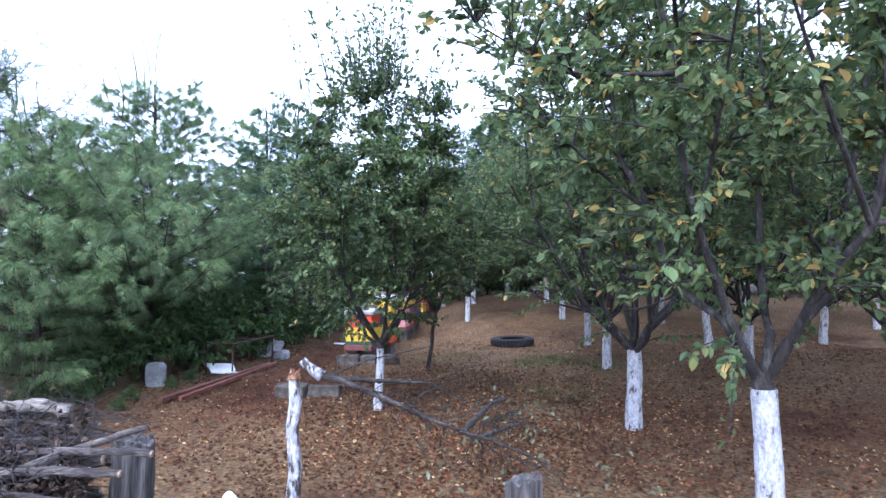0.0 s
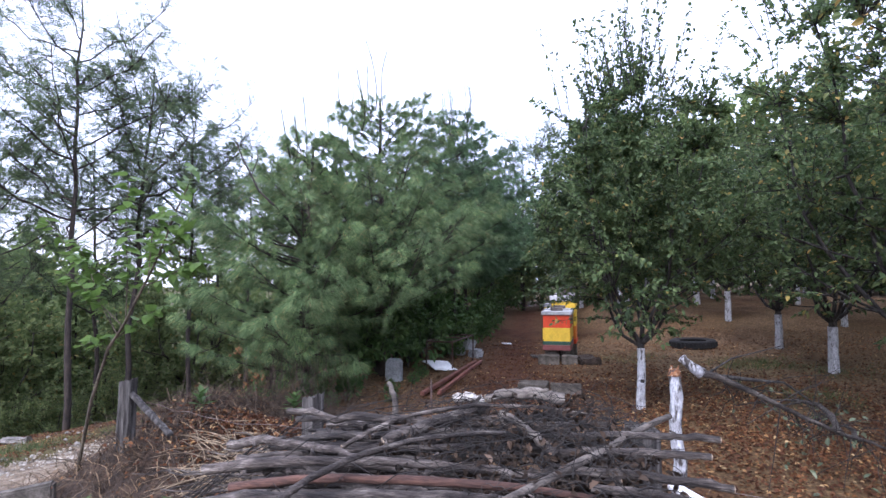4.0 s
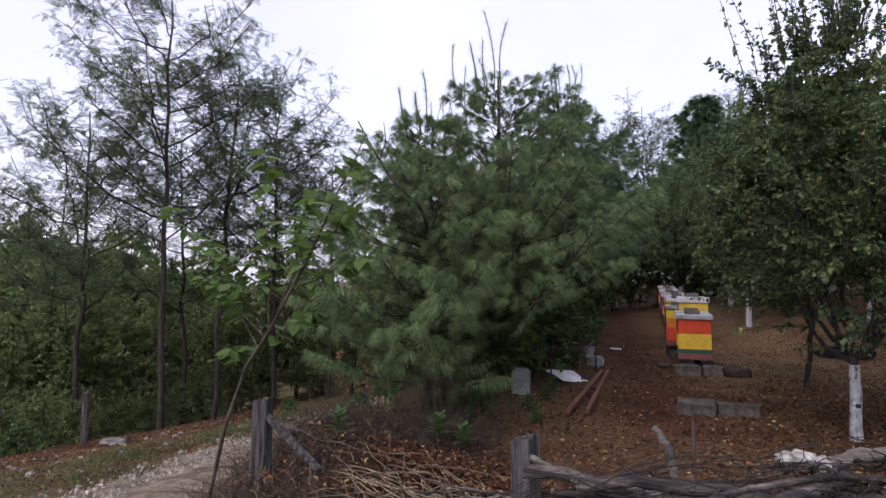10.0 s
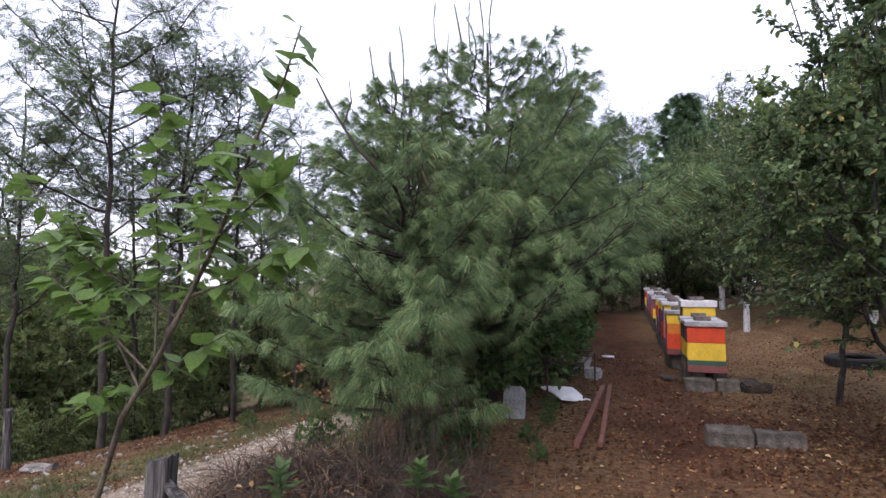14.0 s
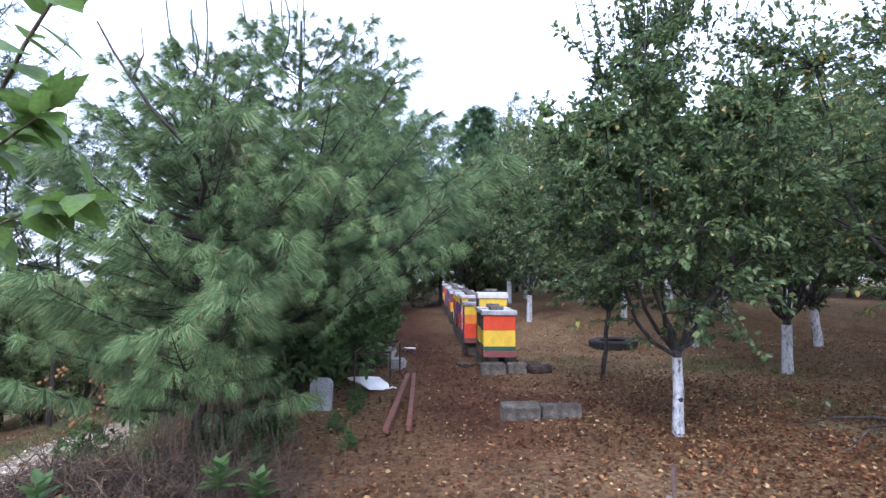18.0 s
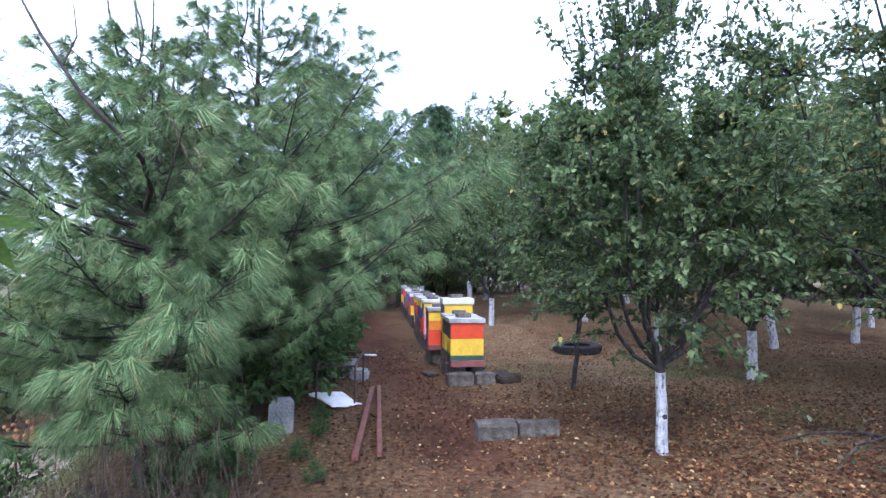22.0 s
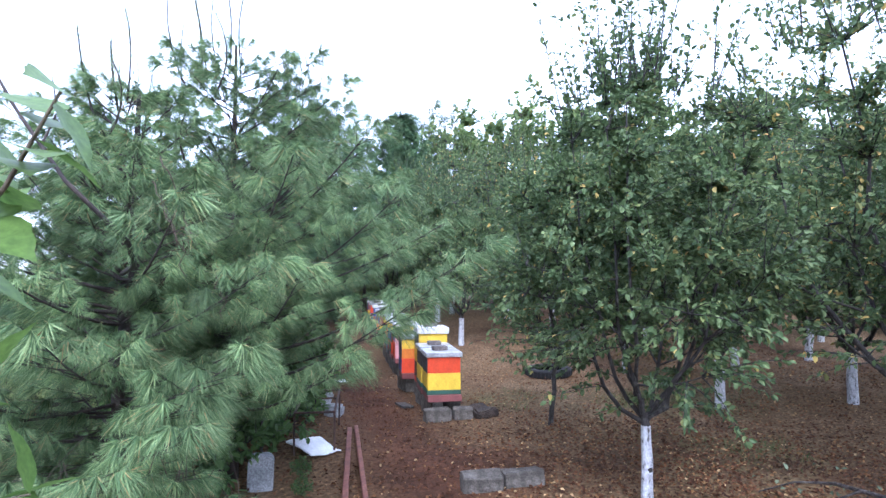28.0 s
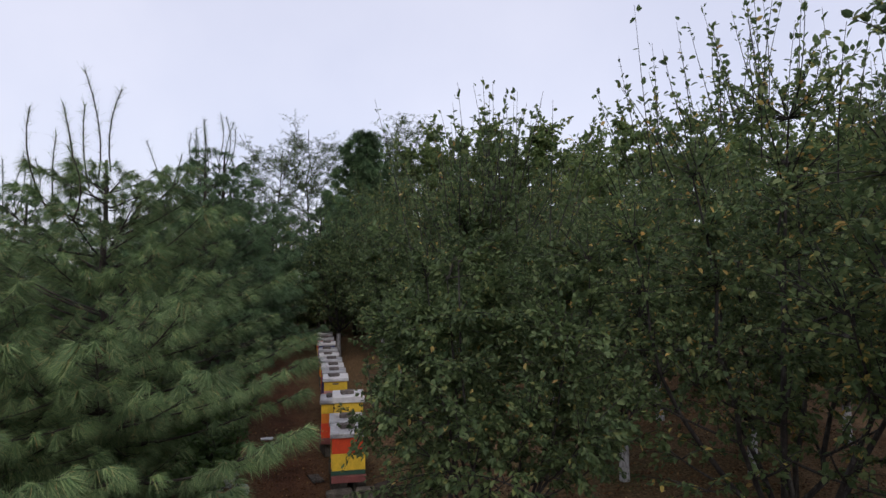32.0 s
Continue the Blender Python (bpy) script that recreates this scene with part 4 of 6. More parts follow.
# ---- far trees ----
LOC = (M_PBARK, M_PBARK, M_ACACIA)
loc_label, loc_group = "tall slender black locust with feathery leaves", "locust trees past the track"
loc_1 = stand("locust_tree", locust(2, 11.2, 0.42, 2.7, 19, 28, 8), LOC, -12.1, 11.2, 0, loc_label, "tree", loc_group, sink=0.1)
loc_2 = stand("locust_tree", locust(6, 10.0, 0.42, 2.5, 18, 28, 8), LOC, -11.8, 12.6, 0, loc_label, "tree", loc_group, sink=0.1)
for i, (x, y, s) in enumerate([(-11.2, 14.4, 0.88), (-14.7, 11.4, 0.95), (-9.9, 15.2, 0.7), (-14.5, 15.0, 0.95), (-13.0, 19.0, 0.9), (-19.5, 14.5, 0.95), (5.5, 34, 1.1), (8.0, 35, 1.1), (0.5, 33, 1.0), (-1.6, 30, 0.95), (-5.5, 30, 0.85)]):
    again((loc_1, loc_2)[i % 2], x, y, 71 * i, s, 0.1)
WOODS = (M_PBARK, M_PBARK, M_WOODS)
wood_1 = stand("woodland_tree", broadleaf(41, 1.6, 0.12, 1.2, 8.2, 2.9, 620, 22, 0.2, 7, 0), WOODS, -28, 24.5, 0, "dense dark green woodland tree on the far slope", "tree", "woodland", sink=0.2)
wood_2 = stand("woodland_tree", broadleaf(43, 0.7, 0.07, 0.4, 4.2, 1.9, 420, 18, 0.12, 7, 6, 0.5), (M_PBARK, M_PBARK, M_THICKET), -14.5, 17.5, 0, "bushy green thicket tree below the track", "tree", "woodland", sink=0.1)
for i, (x, y, s) in enumerate([(-26, 19.2, 1.15), (-22.9, 21.8, 1.1), (-30, 17, 1.15), (-19.5, 24.5, 0.8), (-26.5, 23.5, 1.1), (-29.5, 20.6, 1.2), (-34, 26, 1.3), (-34, 22, 1.2), (-31, 29, 1.35), (-38, 30, 1.35), (-40, 22, 1.25), (-22, 36, 1.1), (-33, 38, 1.2), (-16, 40, 0.9), (7.5, 32, 1.35), (10.5, 31, 1.4), (13.5, 30, 1.4), (16.5, 27, 1.35), (19, 24, 1.3), (12, 24, 1.0), (17, 19, 1.1), (22, 18, 1.2), (15, 13, 0.9), (19, 9, 1.0), (2.5, 28, 0.8), (-36, 15, 1.0)]):
    again(wood_1, x, y, 47 * i, s, 0.2)
for i, (x, y, s) in enumerate([(-17.5, 12, 1.05), (-19, 15, 1.1), (-12, 19, 0.9), (-10.2, 17.5, 0.75), (-21, 12, 1.1), (-14, 22, 0.9), (-9.0, 24, 0.75), (-20, 20, 1.1), (-24, 15, 1.2), (-11, 28, 0.9), (-16, 26, 1.0), (-6.3, 22, 0.8), (-5.6, 17.5, 0.8), (-7.2, 18.8, 0.6), (12, 17, 1.1), (11, 21, 1.1)]):
    again(wood_2, x, y, 83 * i, s, 0.1)
spire = stand("conifer", pine(15, [(0.5, 1.8), (2.5, 2.7), (5.0, 2.6), (7.5, 1.8), (9.6, 0.4)], 21, 9, 0.42, 0, 0.6, count=80, thick=0.04), (M_PBARK, M_PBARK, M_PINE2), 2.9, 29.5, 0, "tall dark narrow conifer behind the orchard", "tree", "", names=PINE_NAMES)


# ---- beehives ----
def row_x(y):
    return -1.27 + 0.09 * (y - 8.75)


def bee_hive(y, boxes, lid_mat, label, w=0.42, d=0.5, base=0.23, turn=-8.0, dx=0.0, lid_h=0.06, brick=True, slot=False, side=(), dip=0.0):
    """A hive: bottom board, stacked boxes, roof; its stand and its weight brick are things of their own."""
    x = row_x(y) + dx
    g = gz(x, y) - dip
    root = thing("beehive", label, "beehive", "row of beehives")
    z = base
    first = True
    for mat, h in boxes:
        if first:
            part("bottom_board", box_bm(w + 0.01, d + 0.06, h, 0.004, z, 0, -0.03), mat, root)
            part("landing_board", box_bm(w - 0.04, 0.09, 0.018, 0.003, z, 0, d / 2 + 0.075), mat, root)
            first = False
        else:
            bx = part("hive_box", box_bm(w * (1 if h > 0.1 else 1.03), d * (1 if h > 0.1 else 1.02), h - 0.002, 0.005, z + 0.001, RNG.uniform(-0.004, 0.004)), mat, root)
            if slot and mat is boxes[-1][0]:
                part("hand_hold", box_bm(0.11, 0.012, 0.022, 0.002, z + h * 0.62, 0, -d / 2 - 0.003), P_DARK, bx)
        z += h
    for mat, z0, h in side:
        part("side_board", box_bm(0.008, d - 0.01, h, 0.002, z0, -w / 2 - 0.006), mat, root, "differently painted side board")
    part("roof", box_bm(w + 0.05, d + 0.05, lid_h, 0.006, z - 0.012), lid_mat, root, "sheet-covered flat roof")
    root.matrix_basis = pose(x, y + d / 2, g, 0, 0, turn)
    z += lid_h - 0.012
    if brick:
        b = part("weight_brick", box_bm(0.19, 0.12, 0.055, 0.006), M_BRICK)
        tagged(b, "dark brick holding down a hive roof", "brick", "bricks on the hive roofs")
        b.matrix_basis = pose(x + RNG.uniform(-0.05, 0.03), y + d / 2 + RNG.uniform(-0.06, 0.06), g + z, 0, 0, RNG.uniform(-12, 12))
    for sx in (-1, 1):
        s = part("stand_block", box_bm(0.16, 0.46, base, 0.012), M_CONC)
        tagged(s, "grey concrete block under a hive", "concrete block", "hive stands")
        s.matrix_basis = pose(x + sx * 0.12, y + d / 2 + 0.02, g, 0, 0, RNG.uniform(-3, 3))
    return root


SIDE_SPLIT = ((P_DARK, 0.56, 0.20), (P_YELLOW, 0.38, 0.17))
bee_hive(8.74, [(P_BROWN, 0.078), (P_GREEN, 0.055), (P_YELLOW, 0.212), (P_RED, 0.212)], M_SHEET, "beehive of red and yellow boxes on a dark green board", base=0.215, side=SIDE_SPLIT, dip=0.02)
bee_hive(9.28, [(P_BROWN, 0.078), (P_GREEN, 0.055), (P_YELLOW, 0.212), (P_DARK, 0.225)], M_SHEET, "beehive of yellow and dark boxes under a sheet roof", base=0.215, dx=0.01)
bee_hive(9.88, [(P_RED, 0.08), (P_ORANGE, 0.225), (P_YELLOW, 0.225), (P_YELLOW, 0.225)], P_WHITE, "tall yellow beehive with a thick white roof", base=0.215, dx=0.08, lid_h=0.09, side=((P_DARK, 0.30, 0.22), (P_YELLOW, 0.53, 0.21), (P_DARK, 0.75, 0.21)))
bee_hive(10.5, [(P_BROWN, 0.08), (P_RED, 0.225), (P_ORANGE, 0.15), (P_YELLOW, 0.16)], M_SHEET, "yellow, orange and red beehive under a sheet roof", base=0.22, dx=-0.085, side=((P_DARK, 0.53, 0.28), (P_BLUE, 0.31, 0.2)))
bee_hive(12.0, [(P_BROWN, 0.08), (P_PINK, 0.225), (P_PINK, 0.19), (P_YELLOW, 0.18)], P_WHITE, "beehive of pink and yellow boxes with blue and red sides", slot=True, side=((P_BLUE, 0.62, 0.25), (P_RED, 0.32, 0.28)))
for i, y in enumerate((12.62, 13.24, 13.86, 15.0, 15.65, 16.6, 17.5, 18.4)):
    cols = [[(P_BROWN, 0.08), (P_RED, 0.225), (P_BROWN, 0.225)], [(P_DARK, 0.08), (P_BROWN, 0.225), (P_BLUE, 0.225)], [(P_BROWN, 0.08), (P_BLUE, 0.225), (P_RED, 0.225)], [(P_DARK, 0.08), (P_YELLOW, 0.225), (P_BROWN, 0.225)]][i % 4]
    bee_hive(y, cols + [(P_YELLOW, 0.15)] * (i < 3), (M_SHEET, P_WHITE)[i % 2], ("red-brown beehive under a pale roof", "dark blue and brown beehive under a pale roof", "blue and red beehive under a pale roof", "yellow and brown beehive under a pale roof")[i % 4], side=(((P_BLUE, P_RED, P_BROWN, P_BLUE)[i % 4], 0.55, 0.18), ((P_DARK, P_BLUE, P_YELLOW, P_RED)[i % 4], 0.33, 0.18)))


# ---- things on the ground of the orchard ----
def concrete_block(x, y, turn, sx=0.38, sy=0.19, sz=0.19, lift=0.0, label="grey concrete block lying on the soil", tilt=0.0):
    bm = bmesh.new()
    bmesh.ops.create_cube(bm, size=1, matrix=Matrix.Translation((0, 0, sz / 2)) @ Matrix.Diagonal((sx, sy, sz, 1)))
    bmesh.ops.bevel(bm, geom=bm.edges[:], offset=0.01, segments=1, affect="EDGES")
    bmesh.ops.subdivide_edges(bm, edges=bm.edges[:], cuts=3, use_grid_fill=True)
    for v in bm.verts:
        v.co += noise.noise_vector(v.co * 16 + Vector((x * 9, y * 9, 0))) * 0.013
    ob = part("concrete_block", bm, M_CONC)
    tagged(ob, label, "concrete block", "loose blocks")
    ob.matrix_basis = pose(x, y, gz(x, y) - 0.02 + lift, tilt, 0, turn)
    return ob


concrete_block(-1.70, 6.42, -9, 0.35, 0.18, 0.17, -0.02, tilt=9)
concrete_block(-1.33, 6.40, -2, 0.35, 0.18, 0.17, -0.035, tilt=-5)
concrete_block(-1.44, 8.60, -3, 0.32, 0.18, 0.16)
concrete_block(-1.12, 8.58, -9, 0.24, 0.18, 0.15)


def steel_beam(x0, y0, x1, y1, w=0.07, h=0.06):
    ob = part("steel_beam", box_bm(w, math.hypot(x1 - x0, y1 - y0), h, 0.006), M_RUST)
    tagged(ob, "red-primed steel box beam lying on the soil", "steel beam", "steel beams")
    a = math.degrees(math.atan2(-(x1 - x0), y1 - y0))
    x, y = (x0 + x1) / 2, (y0 + y1) / 2
    pitch = math.degrees(math.atan2(gz(x1, y1) - gz(x0, y0), math.hypot(x1 - x0, y1 - y0)))
    ob.matrix_basis = pose(x, y, gz(x, y) + 0.02, pitch, 0, a)


steel_beam(-2.92, 5.88, -2.55, 8.3, 0.05, 0.045)
steel_beam(-2.74, 5.93, -2.47, 8.35, 0.042, 0.045)


def tyre(x, y, r=0.39, w=0.14):
    root = thing("tyre", "worn black lorry tyre lying flat", "tyre")
    bm = bmesh.new()
    prof = [(0.58, 0.12), (0.75, 0.0), (0.93, 0.02), (1.0, 0.16), (1.0, 0.84), (0.93, 0.98), (0.75, 1.0), (0.58, 0.88), (0.6, 0.7), (0.88, 0.75), (0.88, 0.25), (0.6, 0.3)]
    n = 40
    rings = [[bm.verts.new((math.cos(a / n * 6.28319) * r * p, math.sin(a / n * 6.28319) * r * p, w * q)) for p, q in prof] for a in range(n)]
    for a in range(n):
        for i in range(len(prof)):
            k = (i + 1) % len(prof)
            bm.faces.new((rings[a][i], rings[(a + 1) % n][i], rings[(a + 1) % n][k], rings[a][k]))
    part("carcass", bm, M_TYRE, root)
    for i in range(36):
        a = i / 36 * 6.28319
        bm = box_bm(0.03, 0.014, w * 0.5, 0.003)
        lug = part("tread_block", bm, M_TYRE, root)
        lug.matrix_basis = pose(math.cos(a) * r, math.sin(a) * r, w * 0.25, 0, 0, math.degrees(a))
    root.matrix_basis = pose(x, y, gz(x, y), 1, -2, 15)


tyre(1.36, 11.05, 0.41, 0.15)


def post(x, y, h, r, label, seed, group="fence posts", lean=(0, 0), square=0.0):
    """A weathered post: split, grooved sides and an uneven, cracked top."""
    rng = np.random.default_rng(seed)
    n, rows = 26, 9
    a = np.arange(n) / n * 2 * np.pi
    groove = 1 + 0.05 * np.sin(2 * a + rng.uniform(0, 6)) + 0.03 * np.sin(5 * a + rng.uniform(0, 6)) - 0.10 * (rng.uniform(size=n) < 0.14) + 0.012 * rng.normal(size=n)
    groove *= 1 - square * 0.22 * (np.abs(np.sin(2 * a)) < 0.5)
    top = h + 0.007 * rng.normal(size=n) + 0.016 * np.sin(a + rng.uniform(0, 6))
    v = []
    for k in range(rows):
        q = k / (rows - 1)
        rr = r * groove * (1.06 - 0.12 * q) * (1 + 0.025 * rng.normal(size=n))
        v.append(np.stack([rr * np.cos(a) + lean[0] * q, rr * np.sin(a) + lean[1] * q, -0.2 + (top + 0.2) * q], -1))
    i, j = np.meshgrid(np.arange(rows - 1), np.arange(n), indexing="ij")
    f = np.stack([i * n + j, i * n + (j + 1) % n, (i + 1) * n + (j + 1) % n, (i + 1) * n + j], -1).reshape(-1, 4)
    root = thing("fence_post", label, "post", group)
    link("shaft", np_mesh("shaft", np.concatenate(v), f), M_POST, root)
    c = np.array([[lean[0], lean[1], h - 0.012]])
    ring = v[-1] * np.array([1, 1, 1])
    inner = c + (ring - c) * np.array([0.5, 0.5, 0.3]) + rng.normal(size=(n, 3)) * 0.004
    k = np.arange(n)
    k1 = (k + 1) % n
    cap = np.stack([k, k1, n + k1, n + k], -1)
    tip = np.stack([n + k, n + k1, np.full(n, 2 * n)], -1)
    link("cracked_top", np_mesh("cracked_top", np.concatenate([ring, inner, c]), [cap, tip]), M_POST, root)
    root.matrix_basis = pose(x, y, gz(x, y))
    return root


post(-4.69, 3.49, 0.69, 0.066, "weathered grey split oak fence post with wire", 1, lean=(0.02, 0), square=1.0)
post(-2.985, 2.82, 0.75, 0.062, "short weathered fence post with a cracked top", 2)
post(-1.27, 2.35, 0.76, 0.08, "short dark weathered fence post beside the woodpile", 3)
post(0.245, 1.75, 0.80, 0.062, "thick round fence post with a cracked top", 4)
for i, (x, y, h) in enumerate([(-11.9, 9.05, 0.95), (-12.5, 7.85, 0.95)]):
    post(x, y, h, 0.065, "grey wooden post beside the track", 7 + i, group="posts past the track")

# the sawn-off fruit tree with its broken limb
stump = thing("sawn_off_tree", "whitewashed sawn-off fruit tree with a broken limb", "tree stump")
tb = Tubes(9)
tb.add(curve_pts((0.01, 0, -0.15), (0, 0, 0.78), 0, 8, 0.008), 0.042, 0.036, wob=0.05)
link("trunk", tb.mesh("trunk"), M_FLAKED, stump)
tb = Tubes(9)
tb.add([(0, 0, 0.775), (0.0, 0, 0.795), (0.004, 0, 0.805)], 0.036, 0.024, cap=True, wob=0.15)
for i in range(16):
    a, q = i * 2.4, 0.03 * math.sqrt((i + 0.5) / 16)
    s = np.array([math.cos(a) * q, math.sin(a) * q, 0.79])
    tb.add([s, s + (0.002, 0.001, 0.02), s + (RNG.normal() * 0.008, RNG.normal() * 0.008, RNG.uniform(0.01, 0.05))], 0.011, 0.004, sides=5)
link("torn_top", tb.mesh("torn_top"), M_ORANGE, stump, "torn orange wood")
tb = Tubes(8)
tb.add([(0.045, 0, 0.885), (0.07, 0.0, 0.86), (0.12, 0.01, 0.82), (0.165, 0.01, 0.79)], 0.026, 0.033, cap=True, wob=0.12)
link("broken_butt", tb.mesh("broken_butt"), M_FLAKED, stump, "flaking white butt of the broken limb")
tb = Tubes(7)
tb.add([(0.15, 0.01, 0.795), (0.25, 0.02, 0.775), (0.5, 0.08, 0.66), (0.82, 0.15, 0.50), (1.03, 0.19, 0.41), (1.2, 0.21, 0.36), (1.55, 0.25, 0.2)], 0.024, 0.006, wob=0.1)
tb.add([(1.0, 0.18, 0.42), (1.12, 0.5, 0.45), (1.25, 0.95, 0.44), (1.45, 1.75, 0.32)], 0.024, 0.013, wob=0.1)
tb.add([(1.45, 1.75, 0.32), (1.3, 1.95, 0.28), (1.05, 2.05, 0.2)], 0.012, 0.004, wob=0.1)
tb.add([(1.4, 1.5, 0.36), (1.2, 1.55, 0.3), (0.95, 1.5, 0.16)], 0.01, 0.003, wob=0.1)
tb.add([(1.1, 0.2, 0.38), (1.3, 0.6, 0.34), (1.5, 1.1, 0.26), (1.68, 1.6, 0.14)], 0.019, 0.006, wob=0.1)
link("broken_limb", tb.mesh("broken_limb"), M_LOG, stump, "grey-brown broken limb")
tb = Tubes(6)
tb.add([(0.15, 0.01, 0.79), (0.32, 0.1, 0.76), (0.55, 0.25, 0.72), (0.8, 0.42, 0.68), (1.05, 0.6, 0.52)], 0.018, 0.005, wob=0.12)
tb.add([(0.2, 0.02, 0.79), (0.4, 0.2, 0.86), (0.8, 0.45, 0.92)], 0.007, 0.003)
link("dark_branch", tb.mesh("dark_branch"), M_BARK, stump, "dark mossy side branch")
tb = Tubes(4)
for i in range(60):
    a = np.array([0.26 + 0.02 * i, 0.04 + 0.0035 * i, 0.77 - 0.0095 * i])
    e = a + RNG.normal(size=3) * np.array([0.18, 0.2, 0.1]) + np.array([0.08, 0.08, -0.24 if i % 3 else 0.12])
    e[2] = max(e[2], 0.02)
    tb.add(curve_pts(a, e, 0.02, 5, 0.012), 0.0035, 0.0012)
for i in range(36):
    u = i / 36
    a = np.array([1.1 + 0.5 * u, 0.35 + 1.35 * u, 0.42 - 0.18 * u])
    e = a + RNG.normal(size=3) * np.array([0.2, 0.22, 0.08]) + np.array([0.04, 0.06, -0.12])
    e[2] = max(e[2], 0.03)
    tb.add(curve_pts(a, e, 0.02, 5, 0.012), 0.0035, 0.0012)
link("twig_spray", tb.mesh("twig_spray"), M_TWIG, stump, "thin bare hanging twigs")
fl = RNG.normal(size=(150, 3)) * np.array([0.38, 0.3, 0.12]) + np.array([1.3, 0.25, 0.22])
fl[::2] = RNG.normal(size=(75, 3)) * np.array([0.2, 0.3, 0.07]) + np.array([1.5, 1.55, 0.2])
fl[:, 2] = np.abs(fl[:, 2]) + 0.02
v_f, f_f = scatter(LEAF, LEAF_F, fl, frames_from(RNG.normal(size=(150, 3)), up=(0, 0, 1), spin=RNG.normal(size=150) * 0.6), RNG.uniform(0.03, 0.062, 150))
link("wilting_foliage", np_mesh("wilting_foliage", v_f, f_f), M_WILT, stump, "wilting grey-green leaves")
stump.matrix_basis = pose(-0.88, 3.35, gz(-0.88, 3.35))


# ---- the pile of cut branches ----
def knot(root, p, along, r, mat):
    """The stub of a lopped side branch."""
    w = RNG.normal(size=3)
    w = w / np.linalg.norm(w) * r
    tb = Tubes(6)
    tb.add([p + w * 0.5, p + w * 1.1, p + w * RNG.uniform(1.4, 2.2) + along * r * 1.2], r * 0.5, r * 0.26, cap=True)
    link("knot", tb.mesh("knot"), mat, root)


def branch_log(a, b, r0, r1, bend=0.03, mat=None, sides=8, sag=None, knots=0):
    root = thing("cut_branch", "cut grey-brown branch on the firewood pile", "branch", "branches on the woodpile")
    a, b = np.asarray(a, float), np.asarray(b, float)
    tb = Tubes(sides)
    line = curve_pts((0, 0, 0), b - a, RNG.normal() * bend * 0.5 if sag is None else sag, 13, bend * 0.22)
    tb.add(line, r0, r1, cap=True, wob=0.09)
    link("bark", tb.mesh("bark"), mat or M_LOG, root)
    for k in RNG.integers(2, 11, knots):
        knot(root, line[k], (b - a) / np.linalg.norm(b - a), r0, mat or M_LOG)
    d = (a - b) / np.linalg.norm(b - a)
    ep = Tubes(sides)
    ep.add([np.zeros(3), d * 0.004], r0 * 0.93, r0 * 0.9, cap=True)
    link("sawn_end", ep.mesh("sawn_end"), M_ENDGRAIN, root)
    root.matrix_basis = pose(*a)
    return root


def pile_top(x, y):
    """Height of the woodpile over the ground."""
    u = np.interp(x, [-3.7, -3.3, -2.9, -2.3, -1.4, -1.1, -0.9], [0.05, 0.45, 0.7, 0.82, 0.84, 0.7, 0.05])
    v = np.interp(y, [1.3, 1.5, 1.9, 2.4, 2.75, 3.05], [0.4, 0.7, 0.85, 1.0, 0.75, 0.1])
    return u * v


def heap(x, y, lay):
    return gz(x, y) + float(pile_top(x, y)) * lay


LAYERS = 9
for k in range(LAYERS):
    lay = (k + 0.5) / LAYERS
    count = 23
    for i in range(count):
        y = 1.4 + 0.1 * lay + (1.35 - 0.3 * lay) * (i + RNG.uniform(0.0, 1.0)) / count
        top = 0.57 + 0.24 * (y - 1.4) - 0.5 * max(0, y - 2.4)
        lo, hi = -3.15 + 0.12 * lay + RNG.uniform(0, 0.32), -0.95 - 0.42 * lay ** 2 - RNG.uniform(0, 0.28)
        if RNG.uniform() < 0.4:
            cut = RNG.uniform(0.3, 1.2)
            lo, hi = (lo + cut, hi) if RNG.uniform() < 0.3 else (lo, hi - cut)
        hi = min(hi, -0.57 * y - 0.03 - 0.1 * RNG.uniform())
        ang = RNG.normal() * (0.04 + 0.07 * lay)
        r = RNG.uniform(0.009, 0.033) * (1.15 - 0.35 * lay)
        z = 0.04 + top * lay + RNG.normal() * 0.02
        ay, by = y - math.tan(ang) * (hi - lo) / 2, y + math.tan(ang) * (hi - lo) / 2
        p = np.array([lo, ay, gz(lo, ay) + z * RNG.uniform(0.80, 1.0)])
        q = np.array([hi, by, gz(hi, by) + z * RNG.uniform(0.86, 1.02)])
        if RNG.uniform() < 0.65:
            p, q = q, p
        branch_log(p, q, r, r * RNG.uniform(0.45, 0.75), 0.05, sag=RNG.normal() * 0.02, knots=2 if lay > 0.6 else 0)


def bent_log(a, c, b, r0, r1, mat, label="bent grey-brown branch across the woodpile"):
    """A curved branch with a sawn end, from a by way of c to b."""
    root = thing("cut_branch", label, "branch", "branches on the woodpile")
    a = np.array(a)
    line = bezier((0, 0, 0), np.array(c) - a, np.array(b) - a, 14)
    line[1:-1] += RNG.normal(size=(12, 3)) * r0 * 0.2
    tb = Tubes(9)
    tb.add(line, r0, r1, cap=True, wob=0.08)
    link("bark", tb.mesh("bark"), mat, root)
    for k in RNG.integers(3, 12, 3 if mat is M_LOG else 1):
        knot(root, line[k], (line[-1] - line[0]) / np.linalg.norm(line[-1] - line[0]), r0, mat)
    d = line[0] - line[1]
    ep = Tubes(9)
    ep.add([np.zeros(3), d / np.linalg.norm(d) * 0.004], r0 * 0.9, r0 * 0.85, cap=True)
    link("sawn_end", ep.mesh("sawn_end"), M_ENDGRAIN, root)
    root.matrix_basis = pose(*a)


